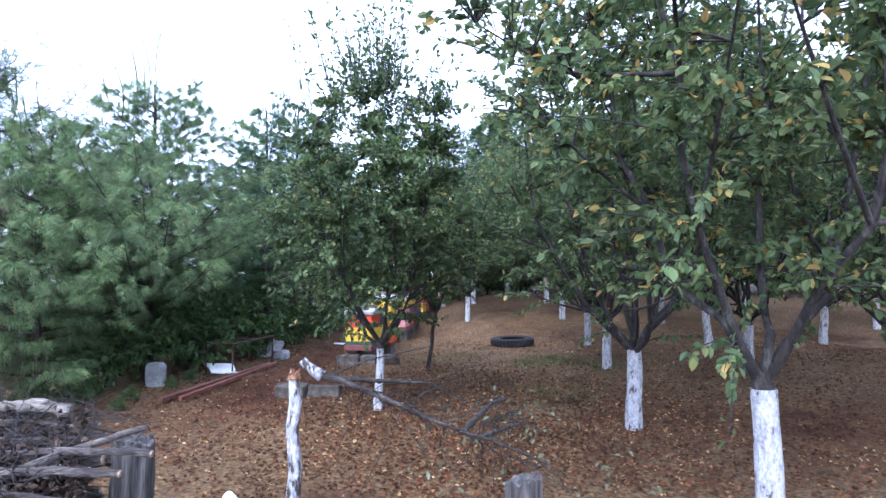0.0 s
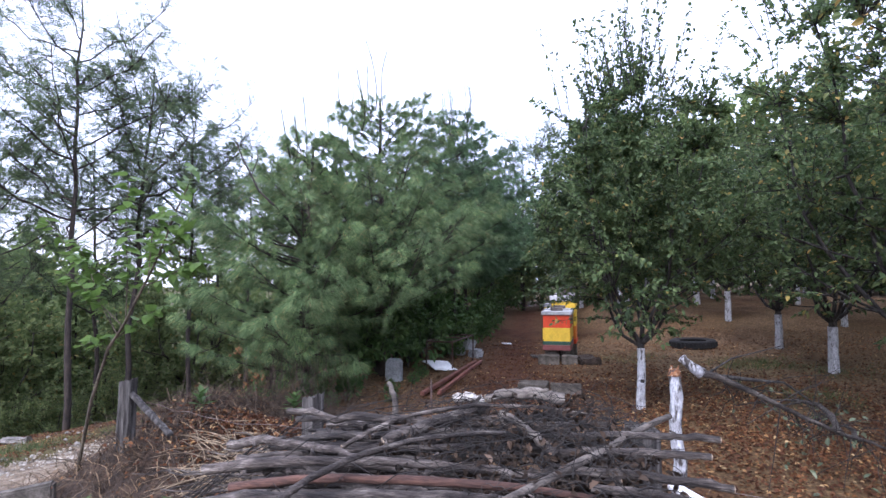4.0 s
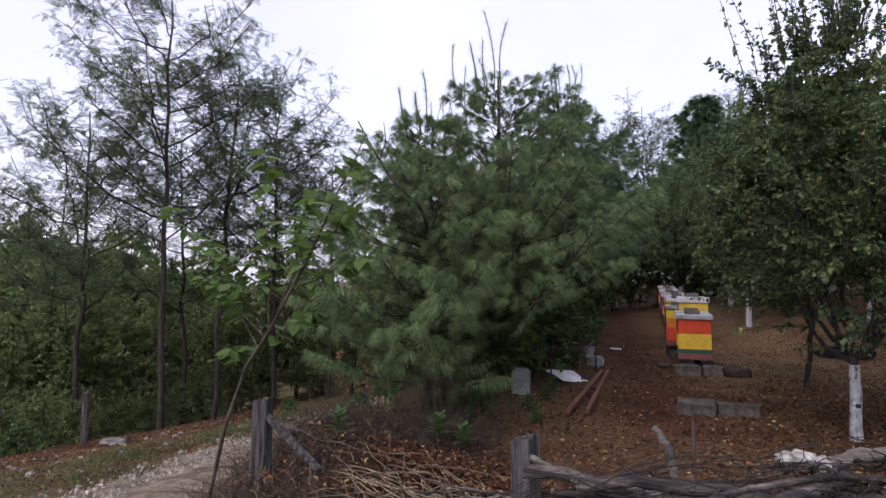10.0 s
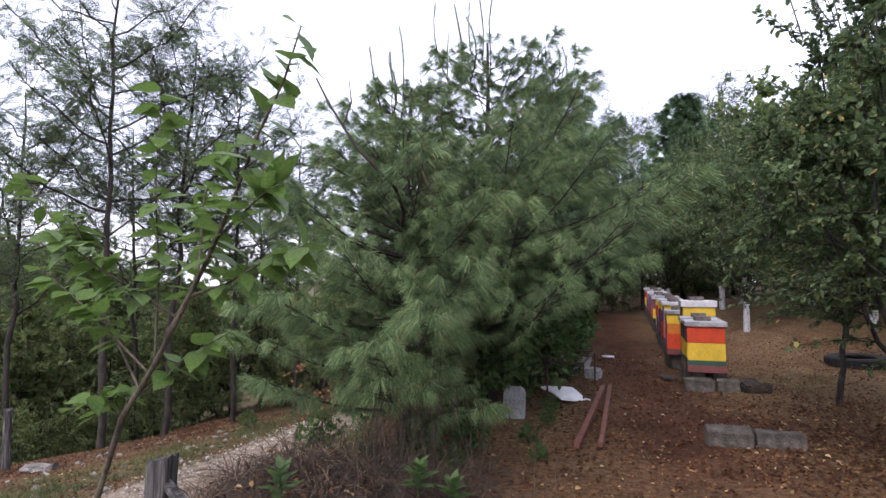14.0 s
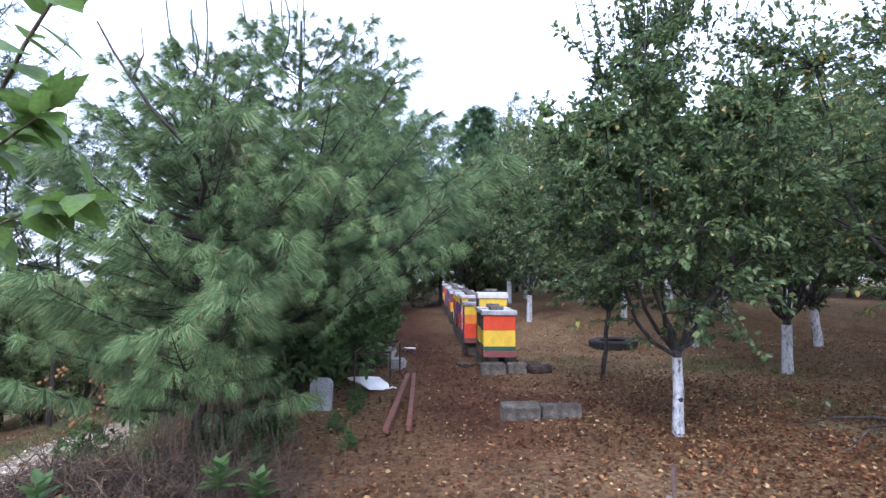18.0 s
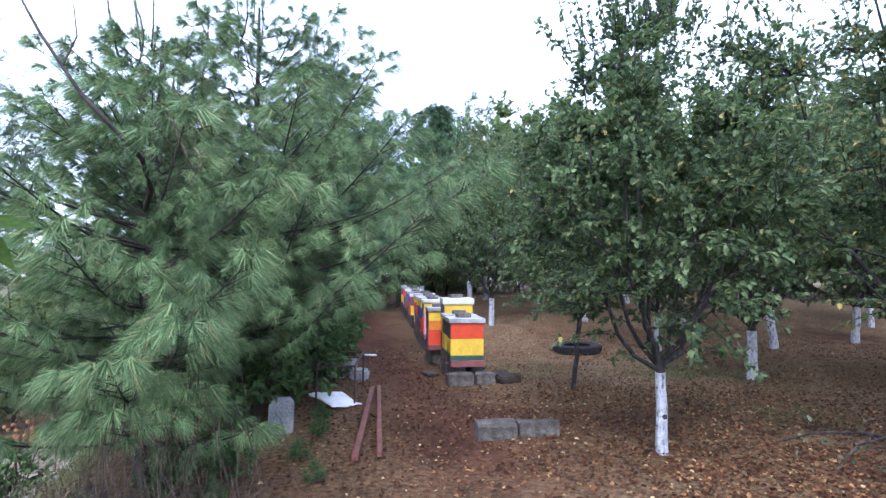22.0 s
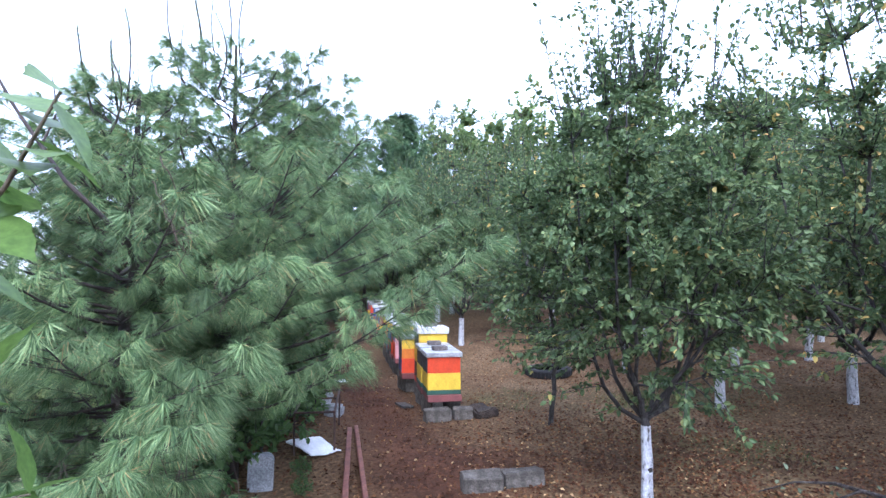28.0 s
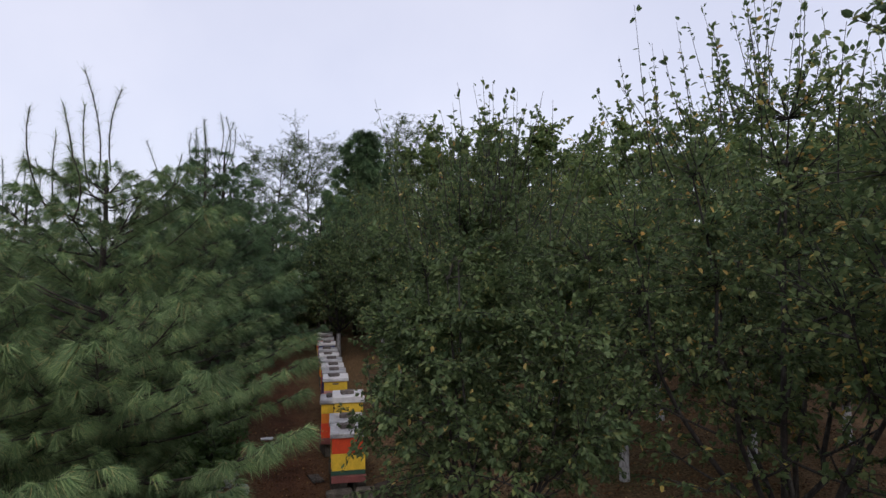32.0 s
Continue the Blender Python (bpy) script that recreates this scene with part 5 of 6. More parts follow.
# the branches on top that stand out
bent_log((-2.04, 1.5, 0.63), (-1.6, 1.9, 0.75), (-1.17, 2.25, 0.86), 0.017, 0.013, M_POLE, "smooth grey pole leaning across the woodpile")
bent_log((-1.99, 1.4, 0.66), (-1.5, 1.42, 0.69), (-1.05, 1.46, 0.77), 0.013, 0.019, M_POLE)
bent_log((-2.69, 1.5, 0.60), (-2.52, 1.75, 0.86), (-1.86, 2.0, 0.83), 0.016, 0.008, M_LOG, "thin bent branch arching over the pile")
bent_log((-2.92, 1.8, 0.63), (-2.35, 1.78, 0.75), (-1.54, 1.75, 0.68), 0.02, 0.014, M_REDLOG, "red-brown bent branch on the woodpile")
bent_log((-3.02, 1.7, 0.60), (-2.34, 1.72, 0.70), (-1.31, 1.7, 0.66), 0.023, 0.019, M_LOG)
bent_log((-2.98, 1.58, 0.60), (-2.42, 1.6, 0.63), (-1.6, 1.58, 0.65), 0.023, 0.018, M_LOG)
bent_log((-3.1, 1.9, 0.66), (-2.45, 1.92, 0.77), (-1.67, 1.9, 0.69), 0.021, 0.015, M_LOG)
bent_log((-1.97, 2.45, 0.87), (-1.8, 2.45, 0.93), (-1.60, 2.45, 0.88), 0.024, 0.03, M_POLE, "pale split log on the woodpile")
bent_log((-2.38, 2.08, 0.75), (-2.15, 2.22, 0.83), (-1.96, 2.36, 0.85), 0.026, 0.028, M_LOG)
bent_log((-1.89, 2.3, 0.84), (-1.78, 2.16, 0.82), (-1.67, 2.03, 0.74), 0.018, 0.021, M_POLE, "pale peeling log on the woodpile")
bent_log((-2.57, 2.1, 0.72), (-2.15, 2.3, 0.98), (-1.36, 2.4, 0.80), 0.012, 0.006, M_LOG, "thin bent branch arching over the pile")
bent_log((-2.43, 2.5, 0.74), (-2.43, 2.55, 0.86), (-2.49, 2.6, 0.91), 0.016, 0.013, M_POLE, "short pale stick standing out of the pile")
bent_log((-2.12, 2.45, 0.865), (-2.06, 2.45, 0.895), (-1.98, 2.44, 0.85), 0.02, 0.026, M_PALEWOOD, "pale peeled wood end on the pile")
bent_log((-1.04, 2.04, 0.82), (-1.3, 2.06, 0.83), (-1.6, 2.1, 0.80), 0.014, 0.015, M_LOG)
bent_log((-1.10, 1.95, 0.78), (-1.35, 1.97, 0.79), (-1.7, 2.0, 0.76), 0.014, 0.016, M_LOG)
bent_log((-1.06, 1.85, 0.70), (-1.3, 1.86, 0.74), (-1.65, 1.9, 0.72), 0.015, 0.018, M_LOG)
bent_log((-1.02, 1.78, 0.64), (-1.25, 1.8, 0.69), (-1.55, 1.82, 0.69), 0.014, 0.016, M_LOG)
bent_log((-3.15, 2.2, 0.68), (-2.83, 2.12, 0.76), (-2.45, 1.98, 0.71), 0.022, 0.016, M_LOG)
bent_log((-2.95, 2.7, 0.74), (-2.8, 2.5, 0.72), (-2.55, 2.38, 0.74), 0.014, 0.02, M_LOG)
# thin loppings spilling from the pile over the brush
for i in range(56):
    y = RNG.uniform(1.8, 2.9)
    x0, x1 = RNG.uniform(-2.9, -2.45), RNG.uniform(-3.95, -3.3)
    y1 = y + RNG.uniform(-0.1, 0.5)
    r = RNG.uniform(0.003, 0.010)
    branch_log((x0, y, gz(x0, y) + 0.46 + 0.06 * (y - 1.8) + RNG.uniform(-0.1, 0.05)), (x1, y1, gz(x1, y1) + RNG.uniform(0.18, 0.42)), r, r * 0.5, 0.04, M_LOG if i % 3 == 0 else M_POLE, 6, RNG.normal() * 0.03)

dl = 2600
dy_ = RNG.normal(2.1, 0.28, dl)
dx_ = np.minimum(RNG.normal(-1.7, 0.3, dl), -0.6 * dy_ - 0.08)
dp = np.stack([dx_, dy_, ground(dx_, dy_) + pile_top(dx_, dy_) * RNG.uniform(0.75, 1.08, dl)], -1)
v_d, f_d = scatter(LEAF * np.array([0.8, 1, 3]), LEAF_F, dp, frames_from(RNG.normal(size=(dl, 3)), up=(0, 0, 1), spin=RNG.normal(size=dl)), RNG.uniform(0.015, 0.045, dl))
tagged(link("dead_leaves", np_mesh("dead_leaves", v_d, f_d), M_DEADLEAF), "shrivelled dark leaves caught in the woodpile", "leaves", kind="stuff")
twigs = Tubes(4)
for i in range(460):
    tangle = i % 6 > 1
    x, y = (min(RNG.normal(-1.75, 0.3), -1.4), RNG.normal(2.05, 0.25)) if tangle else (RNG.uniform(-4.3, -2.0), RNG.uniform(1.5, 3.2))
    ln, an = (RNG.uniform(0.08, 0.35), RNG.uniform(0, 6.28)) if tangle else (RNG.uniform(0.25, 0.8), RNG.normal() * 0.35)
    x2, y2 = x + math.cos(an) * ln, y + math.sin(an) * ln * 0.6
    a = np.array([x, y, heap(x, y, 1.0) + RNG.uniform(0, 0.05)])
    b = np.array([x2, y2, heap(x2, y2, 1.0) + RNG.uniform(0, 0.16)])
    twigs.add(curve_pts(a, b, RNG.uniform(0, 0.03), 6, 0.009), RNG.uniform(0.0014, 0.0034), 0.001)
tagged(link("twig_litter", twigs.mesh("twig_litter"), M_TWIG), "tangle of thin dead twigs over the woodpile", "twigs", kind="stuff")


# ---- the field and thickets that close the view ----
for i, (x, y, s) in enumerate([(-8.3, 16.2, 0.5), (-7.4, 15.0, 0.45), (-8.6, 18.5, 0.55), (-6.6, 17.0, 0.5)]):
    again(wood_2, x, y, 61 * i, s)
for i, (x, y, s) in enumerate([(-7.5, 28, 1.2), (-4.0, 26, 1.2), (-2.5, 24.5, 1.0), (3.4, 24.5, 1.0), (5.4, 25.0, 1.1), (7.8, 24.5, 1.1), (9.8, 22.5, 1.1), (-13.5, 18, 1.35), (-18.5, 18.5, 1.6), (-22, 17, 1.7), (-24, 20.5, 1.8), (-12.5, 24, 1.3), (-17.5, 14.2, 1.3), (-20.5, 11.5, 1.4), (-19, 7.5, 1.2), (-22.5, 6.5, 1.4), (-14.5, 29, 1.3), (-26, 13, 1.3), (-23, 9.5, 1.3), (-19.5, 9.0, 1.2), (13.5, 20, 1.2), (14, 15.5, 1.2), (13, 11.5, 1.1), (12.5, 7.5, 1.1), (-28, 19, 1.5), (-30, 24, 1.5), (-10.5, 33, 1.3), (-5.5, 33, 1.3), (-1, 26.5, 1.2), (1.3, 25.6, 1.1)]):
    again(wood_2, x, y, 37 * i, s, 0.15)


# ---- undergrowth below the pines ----
SHRUB = broadleaf(77, 0.1, 0.012, 0.05, 0.55, 0.36, 90, 12, 0.055, 5, 5, 0.18)
shrub = stand("shrub", SHRUB, (M_BARK, M_BARK, M_WEED), -4.5, 7.7, 0, "low leafy green shrub below the pines", "shrub", "undergrowth")
bush = stand("bush", broadleaf(78, 0.25, 0.03, 0.05, 1.9, 1.2, 420, 20, 0.055, 6, 8, 0.4), (M_BARK, M_BARK, M_THICKET), -14.6, 10.5, 0, "leafy green bush beside the track", "bush", "bushes past the track")
for i, (x, y, s) in enumerate([(-15.2, 12.0, 1.0), (-15.7, 10.2, 1.0), (-14.5, 13.6, 0.9), (-16.1, 13.0, 1.2), (-14.2, 15.4, 1.0), (-16.9, 11.2, 1.25), (-16.5, 15.0, 1.2), (-17.9, 13.0, 1.4), (-17.7, 9.8, 1.2), (-13.2, 16.8, 0.9), (-18.9, 10.8, 1.4), (-15.3, 17.0, 1.2), (-18.7, 15.2, 1.4), (-19.9, 8.6, 1.3), (-11.7, 18.0, 0.9), (-2.6, 21.2, 1.3), (-1.2, 22.2, 1.3), (0.2, 22.6, 1.4), (1.8, 23, 1.4), (3.4, 23, 1.4), (5.0, 23.5, 1.4), (-3.4, 20.4, 1.2), (6.8, 23, 1.4), (8.6, 22, 1.4), (9.6, 20.4, 1.4), (11, 18.2, 1.4), (12.4, 15.4, 1.4), (12.8, 12.4, 1.4), (12, 9.4, 1.3), (14, 9, 1.5), (10.6, 21.6, 1.4)]):
    again(bush, x, y, 53 * i, s, 0.08)
for i, (x, y, s) in enumerate([(-4.1, 5.65, 0.6), (-3.75, 5.75, 0.5), (-4.45, 5.35, 0.32), (-3.78, 5.35, 0.3), (-3.85, 6.2, 0.4), (-3.3, 6.0, 0.28), (-3.15, 6.6, 0.26), (-3.2, 5.6, 0.24), (-3.15, 7.05, 0.28), (-2.95, 8.9, 0.6), (-3.95, 6.7, 1.5), (-3.85, 7.3, 1.9), (-3.5, 7.75, 1.6), (-3.75, 8.1, 2.2), (-3.45, 8.6, 2.0), (-3.2, 9.2, 1.8), (-3.3, 9.9, 2.1), (-3.0, 10.8, 1.3), (-2.9, 11.8, 1.3), (-2.85, 13.0, 1.4), (-2.8, 14.4, 1.5), (-4.2, 7.4, 1.4), (-4.6, 8.4, 1.6), (-4.3, 9.6, 1.7), (-4.2, 11.2, 1.8), (-5.9, 7.9, 0.9), (-5.8, 9.5, 1.6), (-6.2, 12, 1.6), (-2.9, 16.5, 1.8), (-2.5, 18.5, 2.0), (-4.0, 13.5, 1.9), (-12.9, 8.6, 1.0), (-9.0, 11.5, 0.6), (-4.2, 2.2, 0.45), (-3.85, 1.9, 0.4)]):
    again(shrub, x, y, 97 * i, s)


def strands(name, n, where, length, lean, label, category, mat, width=0.004, rng_seed=5, seg=5, drop=0.3):
    """Thin bent ribbons, joined: dry grass, stalks and vines."""
    rng = np.random.default_rng(rng_seed)
    base = where(rng, n)
    t = np.linspace(0, 1, seg)
    az = rng.uniform(0, 6.283, n)
    ln = rng.uniform(*length, n)
    d = np.stack([np.cos(az) * lean, np.sin(az) * lean, np.full(n, 1.0)], -1) * (1, 1, 1)
    d = d + rng.normal(size=(n, 3)) * 0.3
    d /= np.linalg.norm(d, axis=1, keepdims=True)
    p = base[:, None, :] + d[:, None, :] * (t[None, :, None] * ln[:, None, None])
    p[:, :, 2] -= (t ** 2)[None] * (ln * drop * rng.uniform(0.5, 1.5, n))[:, None]
    p += np.cumsum(rng.normal(size=p.shape) * 0.02, axis=1)
    side = np.stack([-np.sin(az), np.cos(az), np.zeros(n)], -1)[:, None, :]
    w = (width * rng.uniform(0.6, 1.5, n))[:, None, None] * (1 - 0.7 * t)[None, :, None]
    v = np.stack([p - side * w, p + side * w], axis=2).reshape(-1, 3)
    i, j = np.meshgrid(np.arange(n) * seg * 2, np.arange(seg - 1) * 2, indexing="ij")
    k = (i + j).ravel()
    f = np.stack([k, k + 1, k + 3, k + 2], -1)
    return tagged(link(name, np_mesh(name, v, f), mat), label, category, kind="stuff")


def mound(x, y):
    """The bank of dry brush along the fence, over the ground."""
    return 0.42 * np.exp(-(((x + 4.75) / 0.55) ** 2 + ((y - 4.4) / 1.0) ** 2)) + 0.30 * np.exp(-(((x + 3.9) / 0.7) ** 2 + ((y - 3.6) / 0.5) ** 2)) + 0.12 * np.exp(-(((x + 3.9) / 0.45) ** 2 + ((y - 4.8) / 0.4) ** 2))


def on_mound(rng, n):
    pick = rng.uniform(size=n) < 0.6
    x = np.where(pick, rng.normal(-4.7, 0.42, n), rng.normal(-3.9, 0.6, n))
    y = np.where(pick, rng.normal(4.3, 0.75, n), rng.normal(3.6, 0.4, n))
    return np.stack([x, y, ground(x, y) + mound(x, y) * rng.uniform(0.3, 1.0, n) - 0.03], -1)


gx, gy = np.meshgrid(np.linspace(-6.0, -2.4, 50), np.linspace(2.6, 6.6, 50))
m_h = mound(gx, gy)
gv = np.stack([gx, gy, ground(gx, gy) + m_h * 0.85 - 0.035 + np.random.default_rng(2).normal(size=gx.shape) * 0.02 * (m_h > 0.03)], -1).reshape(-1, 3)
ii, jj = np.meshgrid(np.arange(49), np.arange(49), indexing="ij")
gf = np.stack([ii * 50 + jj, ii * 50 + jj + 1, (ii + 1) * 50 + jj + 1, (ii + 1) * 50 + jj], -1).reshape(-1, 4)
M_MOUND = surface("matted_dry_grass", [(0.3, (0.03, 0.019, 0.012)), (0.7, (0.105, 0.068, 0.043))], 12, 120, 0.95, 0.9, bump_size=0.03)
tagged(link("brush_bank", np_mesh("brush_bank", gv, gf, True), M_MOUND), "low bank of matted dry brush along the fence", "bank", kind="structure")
strands("dry_brush", 6000, on_mound, (0.12, 0.38), 1.3, "tangled dry brown grass and vine stems", "dry brush", M_DRY, 0.0035, 5, 5, 0.7)


rv = np.random.default_rng(41)
vines = Tubes(4)
for i in range(95):
    x, y = -4.0 + rv.normal() * 0.2, 5.05 + rv.normal() * 0.1
    s = np.array([x, y, gz(x, y) + rv.uniform(0.35, 1.0)])
    e = np.array([x + rv.normal() * 0.16, y - 0.08 + rv.normal() * 0.12, 0.0])
    e[2] = gz(e[0], e[1]) + rv.uniform(0.0, 0.12)
    vines.add(bezier(s, (s + e) / 2 + rv.normal(size=3) * 0.11, e, 7) + np.cumsum(rv.normal(size=(7, 3)) * 0.01, axis=0), rv.uniform(0.0012, 0.003), 0.0008)
tagged(link("dry_vines", vines.mesh("dry_vines"), M_VINE), "bundle of dry vine stems hanging below the pine", "vines", kind="stuff")
brush = Tubes(3)
bp0 = np.concatenate([on_mound(rv, 1000), np.stack([rv.normal(-3.85, 0.35, 700), rv.normal(4.75, 0.28, 700), np.zeros(700)], -1)])
for s in bp0:
    x, y = s[0], s[1]
    s = np.array([x, y, gz(x, y) + mound(x, y) * 0.85 - 0.02])
    w = rv.normal(size=3) * np.array([1, 1, 0.45]) + np.array([0, 0, 0.25])
    e = s + w / np.linalg.norm(w) * rv.uniform(0.12, 0.42)
    brush.add(bezier(s, (s + e) / 2 + np.array([0, 0, rv.uniform(0.02, 0.12)]), e, 5), rv.uniform(0.0018, 0.004), 0.001)
straw = Tubes(4)
for k in range(170):
    x, y = rv.normal(-3.4, 0.22), rv.normal(3.15, 0.16)
    an = rv.normal() * 0.45 + 0.25
    ln = rv.uniform(0.15, 0.45)
    x2, y2 = x - math.cos(an) * ln, y + math.sin(an) * ln
    a = np.array([x, y, gz(x, y) + mound(x, y) + 0.08 + rv.uniform(0, 0.1)])
    b = np.array([x2, y2, gz(x2, y2) + mound(x2, y2) + 0.06 + rv.uniform(0, 0.1)])
    straw.add(curve_pts(a, b, rv.uniform(-0.01, 0.03), 5, 0.006), rv.uniform(0.0022, 0.005), 0.0015)
tagged(link("straw_sticks", straw.mesh("straw_sticks"), M_STRAW), "heap of thin bleached sticks on the brush", "sticks", kind="stuff")
tagged(link("brush_twigs", brush.mesh("brush_twigs"), M_VINE), "tangle of thin grey-brown twigs on the bank", "twigs", kind="stuff")


def round_grass(rng, n):
    x = rng.uniform(-13, 8, n * 6)
    y = rng.uniform(1.0, 15, n * 6)
    keep = (grassiness(x, y) * (0.4 + 0.6 * np.sin(x * 3.1) * np.sin(y * 2.7)) > rng.uniform(0.1, 1, n * 6))
    x, y = x[keep][:n], y[keep][:n]
    if len(x) < n:
        x, y = np.resize(x, n), np.resize(y, n)
    return np.stack([x, y, ground(x, y) - 0.01], -1)


strands("grass", 26000, round_grass, (0.04, 0.13), 0.5, "patchy short grass", "grass", M_GRASS, 0.003, 8, 3, 0.3)
rng_l = np.random.default_rng(17)
n_l = 64000
lx = np.concatenate([rng_l.uniform(-3.6, 7.5, n_l // 2), rng_l.normal(0.4, 1.6, n_l // 2)])
ly = np.concatenate([rng_l.uniform(2.4, 13, n_l // 2), rng_l.normal(5.2, 1.6, n_l // 2)])
orange = np.arange(n_l) % 12 == 0
lx = np.where(orange, rng_l.normal(-3.4, 0.45, n_l), lx)
ly = np.where(orange, rng_l.normal(3.65, 0.3, n_l), ly)
bank = np.arange(n_l) % 4 == 1
lx = np.where(bank, rng_l.uniform(-12.5, -7.6, n_l), lx)
ly = np.where(bank, rng_l.uniform(3.5, 15, n_l), ly)
pos_l = np.stack([lx, ly, ground(lx, ly) + mound(lx, ly) * 0.85 + rng_l.uniform(0.004, 0.022, n_l) + orange * rng_l.uniform(0.0, 0.16, n_l)], -1)
way_l = rng_l.normal(size=(n_l, 3)) * np.array([1, 1, 0.25])
v_l, f_l = scatter(LEAF * np.array([1.15, 1, 2.2]), LEAF_F, pos_l, frames_from(way_l, up=(0, 0, 1), rng=rng_l, spin=rng_l.normal(size=n_l) * 0.5), rng_l.uniform(0.014, 0.042, n_l))
tagged(link("fallen_leaves", np_mesh("fallen_leaves", v_l, f_l), M_LITTER), "brown and tan fallen leaves over the orchard soil", "leaves", kind="stuff")


# ---- small things along the path ----
def rough_block(name, sx, sy, sz, mat, label, category, x, y, turn, seed, tilt=(0, 0), rough=0.02, lift=0.0, group=""):
    """A hewn stone: a bevelled, subdivided box with an uneven skin."""
    bm = bmesh.new()
    bmesh.ops.create_cube(bm, size=1, matrix=Matrix.Translation((0, 0, sz / 2)) @ Matrix.Diagonal((sx, sy, sz, 1)))
    bmesh.ops.bevel(bm, geom=bm.edges[:], offset=min(sx, sy, sz) * 0.16, segments=2, affect="EDGES")
    bmesh.ops.subdivide_edges(bm, edges=bm.edges[:], cuts=2, use_grid_fill=True)
    for v in bm.verts:
        v.co += noise.noise_vector(v.co * 7 + Vector((seed, seed * 2, 0))) * rough
    ob = part(name, bm, mat)
    tagged(ob, label, category, group)
    ob.matrix_basis = pose(x, y, gz(x, y) - 0.02 + lift, tilt[0], tilt[1], turn)
    return ob


bm = bmesh.new()
front = [bm.verts.new((x, -0.06, z)) for x, z in ((-0.1, 0), (0.1, 0), (0.102, 0.25), (0.068, 0.292), (-0.066, 0.295), (-0.1, 0.25))]
face = bm.faces.new(front)
back = bmesh.ops.extrude_face_region(bm, geom=[face])["geom"]
bmesh.ops.translate(bm, vec=(0, 0.12, 0), verts=[v for v in back if isinstance(v, bmesh.types.BMVert)])
bmesh.ops.recalc_face_normals(bm, faces=bm.faces[:])
bmesh.ops.bevel(bm, geom=bm.edges[:], offset=0.008, segments=2, affect="EDGES")
marker = part("marker_stone", bm, M_GREYSTONE)
tagged(marker, "upright grey boundary stone with chamfered corners beside the pines", "stone")
marker.matrix_basis = pose(-3.475, 6.86, gz(-3.475, 6.86) - 0.02, 2, 1, -4)
rough_block("soil_heap", 0.34, 0.3, 0.13, M_DARKSOIL, "small dark heap of crumbled soil beside the blocks", "soil heap", -0.86, 8.62, 25, 9, (0, 0), 0.05)
tb = Tubes(6)
tb.add([(0, 0, -0.1), (0.006, 0, 0.4), (0.0, 0.004, 0.84)], 0.007, 0.006, cap=True)
stake = link("iron_stake", tb.mesh("iron_stake"), M_IRON)
tagged(stake, "thin rusty iron fence stake behind the woodpile", "stake")
stake.matrix_basis = pose(-2.31, 2.87, gz(-2.31, 2.87))
rough_block("stone", 0.26, 0.2, 0.16, M_GREYSTONE, "grey rubble stone beside the path", "stone", -2.95, 9.25, 20, 2, group="stones by the path")
rough_block("stone", 0.2, 0.2, 0.15, M_GREYSTONE, "grey rubble stone beside the path", "stone", -2.62, 9.2, 60, 3, group="stones by the path")
rough_block("stone", 0.22, 0.14, 0.2, M_GREYSTONE, "pale grey stone leaning on others", "stone", -2.78, 9.25, 60, 4, (14, 20), lift=0.13, group="stones by the path")
rough_block("kerb_stone", 0.34, 0.09, 0.16, M_CONC, "concrete kerb stone at the edge of the track", "kerb stone", -4.95, 2.95, 28, 5, (0, -6), 0.012, 0.02)
rough_block("rock", 0.42, 0.28, 0.13, M_STONE, "pale flat rock on the bank", "rock", -10.75, 8.6, 12, 6, (0, 4), 0.08)
rough_block("paper_scrap", 0.22, 0.12, 0.02, M_FOAM, "scrap of white sheet beside the path", "litter", -2.2, 12.0, 8, 7, (2, 3), 0.008, 0.03)
rough_block("hive_board", 0.16, 0.3, 0.03, M_POST, "loose grey board beside the hives", "board", -1.62, 9.6, 10, 8, (0, 4), 0.004, 0.03)

bm = bmesh.new()
bmesh.ops.create_grid(bm, x_segments=9, y_segments=8, size=0.5, matrix=Matrix.Diagonal((0.36, 0.36, 1, 1)))
for v in bm.verts:
    fold = abs(((v.co.x * 1.3 + v.co.y * 0.8) * 5) % 2 - 1)
    v.co.z = 0.02 + 0.012 * fold + 0.018 * noise.noise(v.co * 7) + 0.2 * (v.co.y + 0.2)
    v.co.x += 0.05 * noise.noise(v.co * 5 + Vector((3, 1, 0))) - 0.15 * v.co.y
    v.co.y += 0.06 * noise.noise(v.co * 5 + Vector((9, 4, 0)))
bmesh.ops.solidify(bm, geom=bm.faces[:], thickness=0.015)
foam = part("foam_sheet", bm, M_FOAM)
tagged(foam, "crumpled white plastic sheet lying on the soil", "sheet")
foam.matrix_basis = pose(-2.99, 7.62, gz(-2.99, 7.62), 0, 4, 28)

iron = thing("iron_stand", "rusty iron stand without a top beside the path", "stand")
for sx in (-0.19, 0.19):
    for sy in (-0.58, 0.58):
        tb = Tubes(6)
        tb.add([(sx, sy, -0.03), (sx * 1.01, sy, 0.2), (sx, sy, 0.39)], 0.011, 0.011)
        link("leg", tb.mesh("leg"), M_IRON, iron)
for a, b in [((-0.19, -0.58), (0.19, -0.58)), ((0.19, -0.58), (0.19, 0.58)), ((0.19, 0.58), (-0.19, 0.58)), ((-0.19, 0.58), (-0.19, -0.58)), ((-0.19, 0.1), (0.19, 0.1))]:
    tb = Tubes(6)
    tb.add([(*a, 0.385), (*b, 0.385)], 0.012, 0.012)
    link("rail", tb.mesh("rail"), M_IRON, iron)
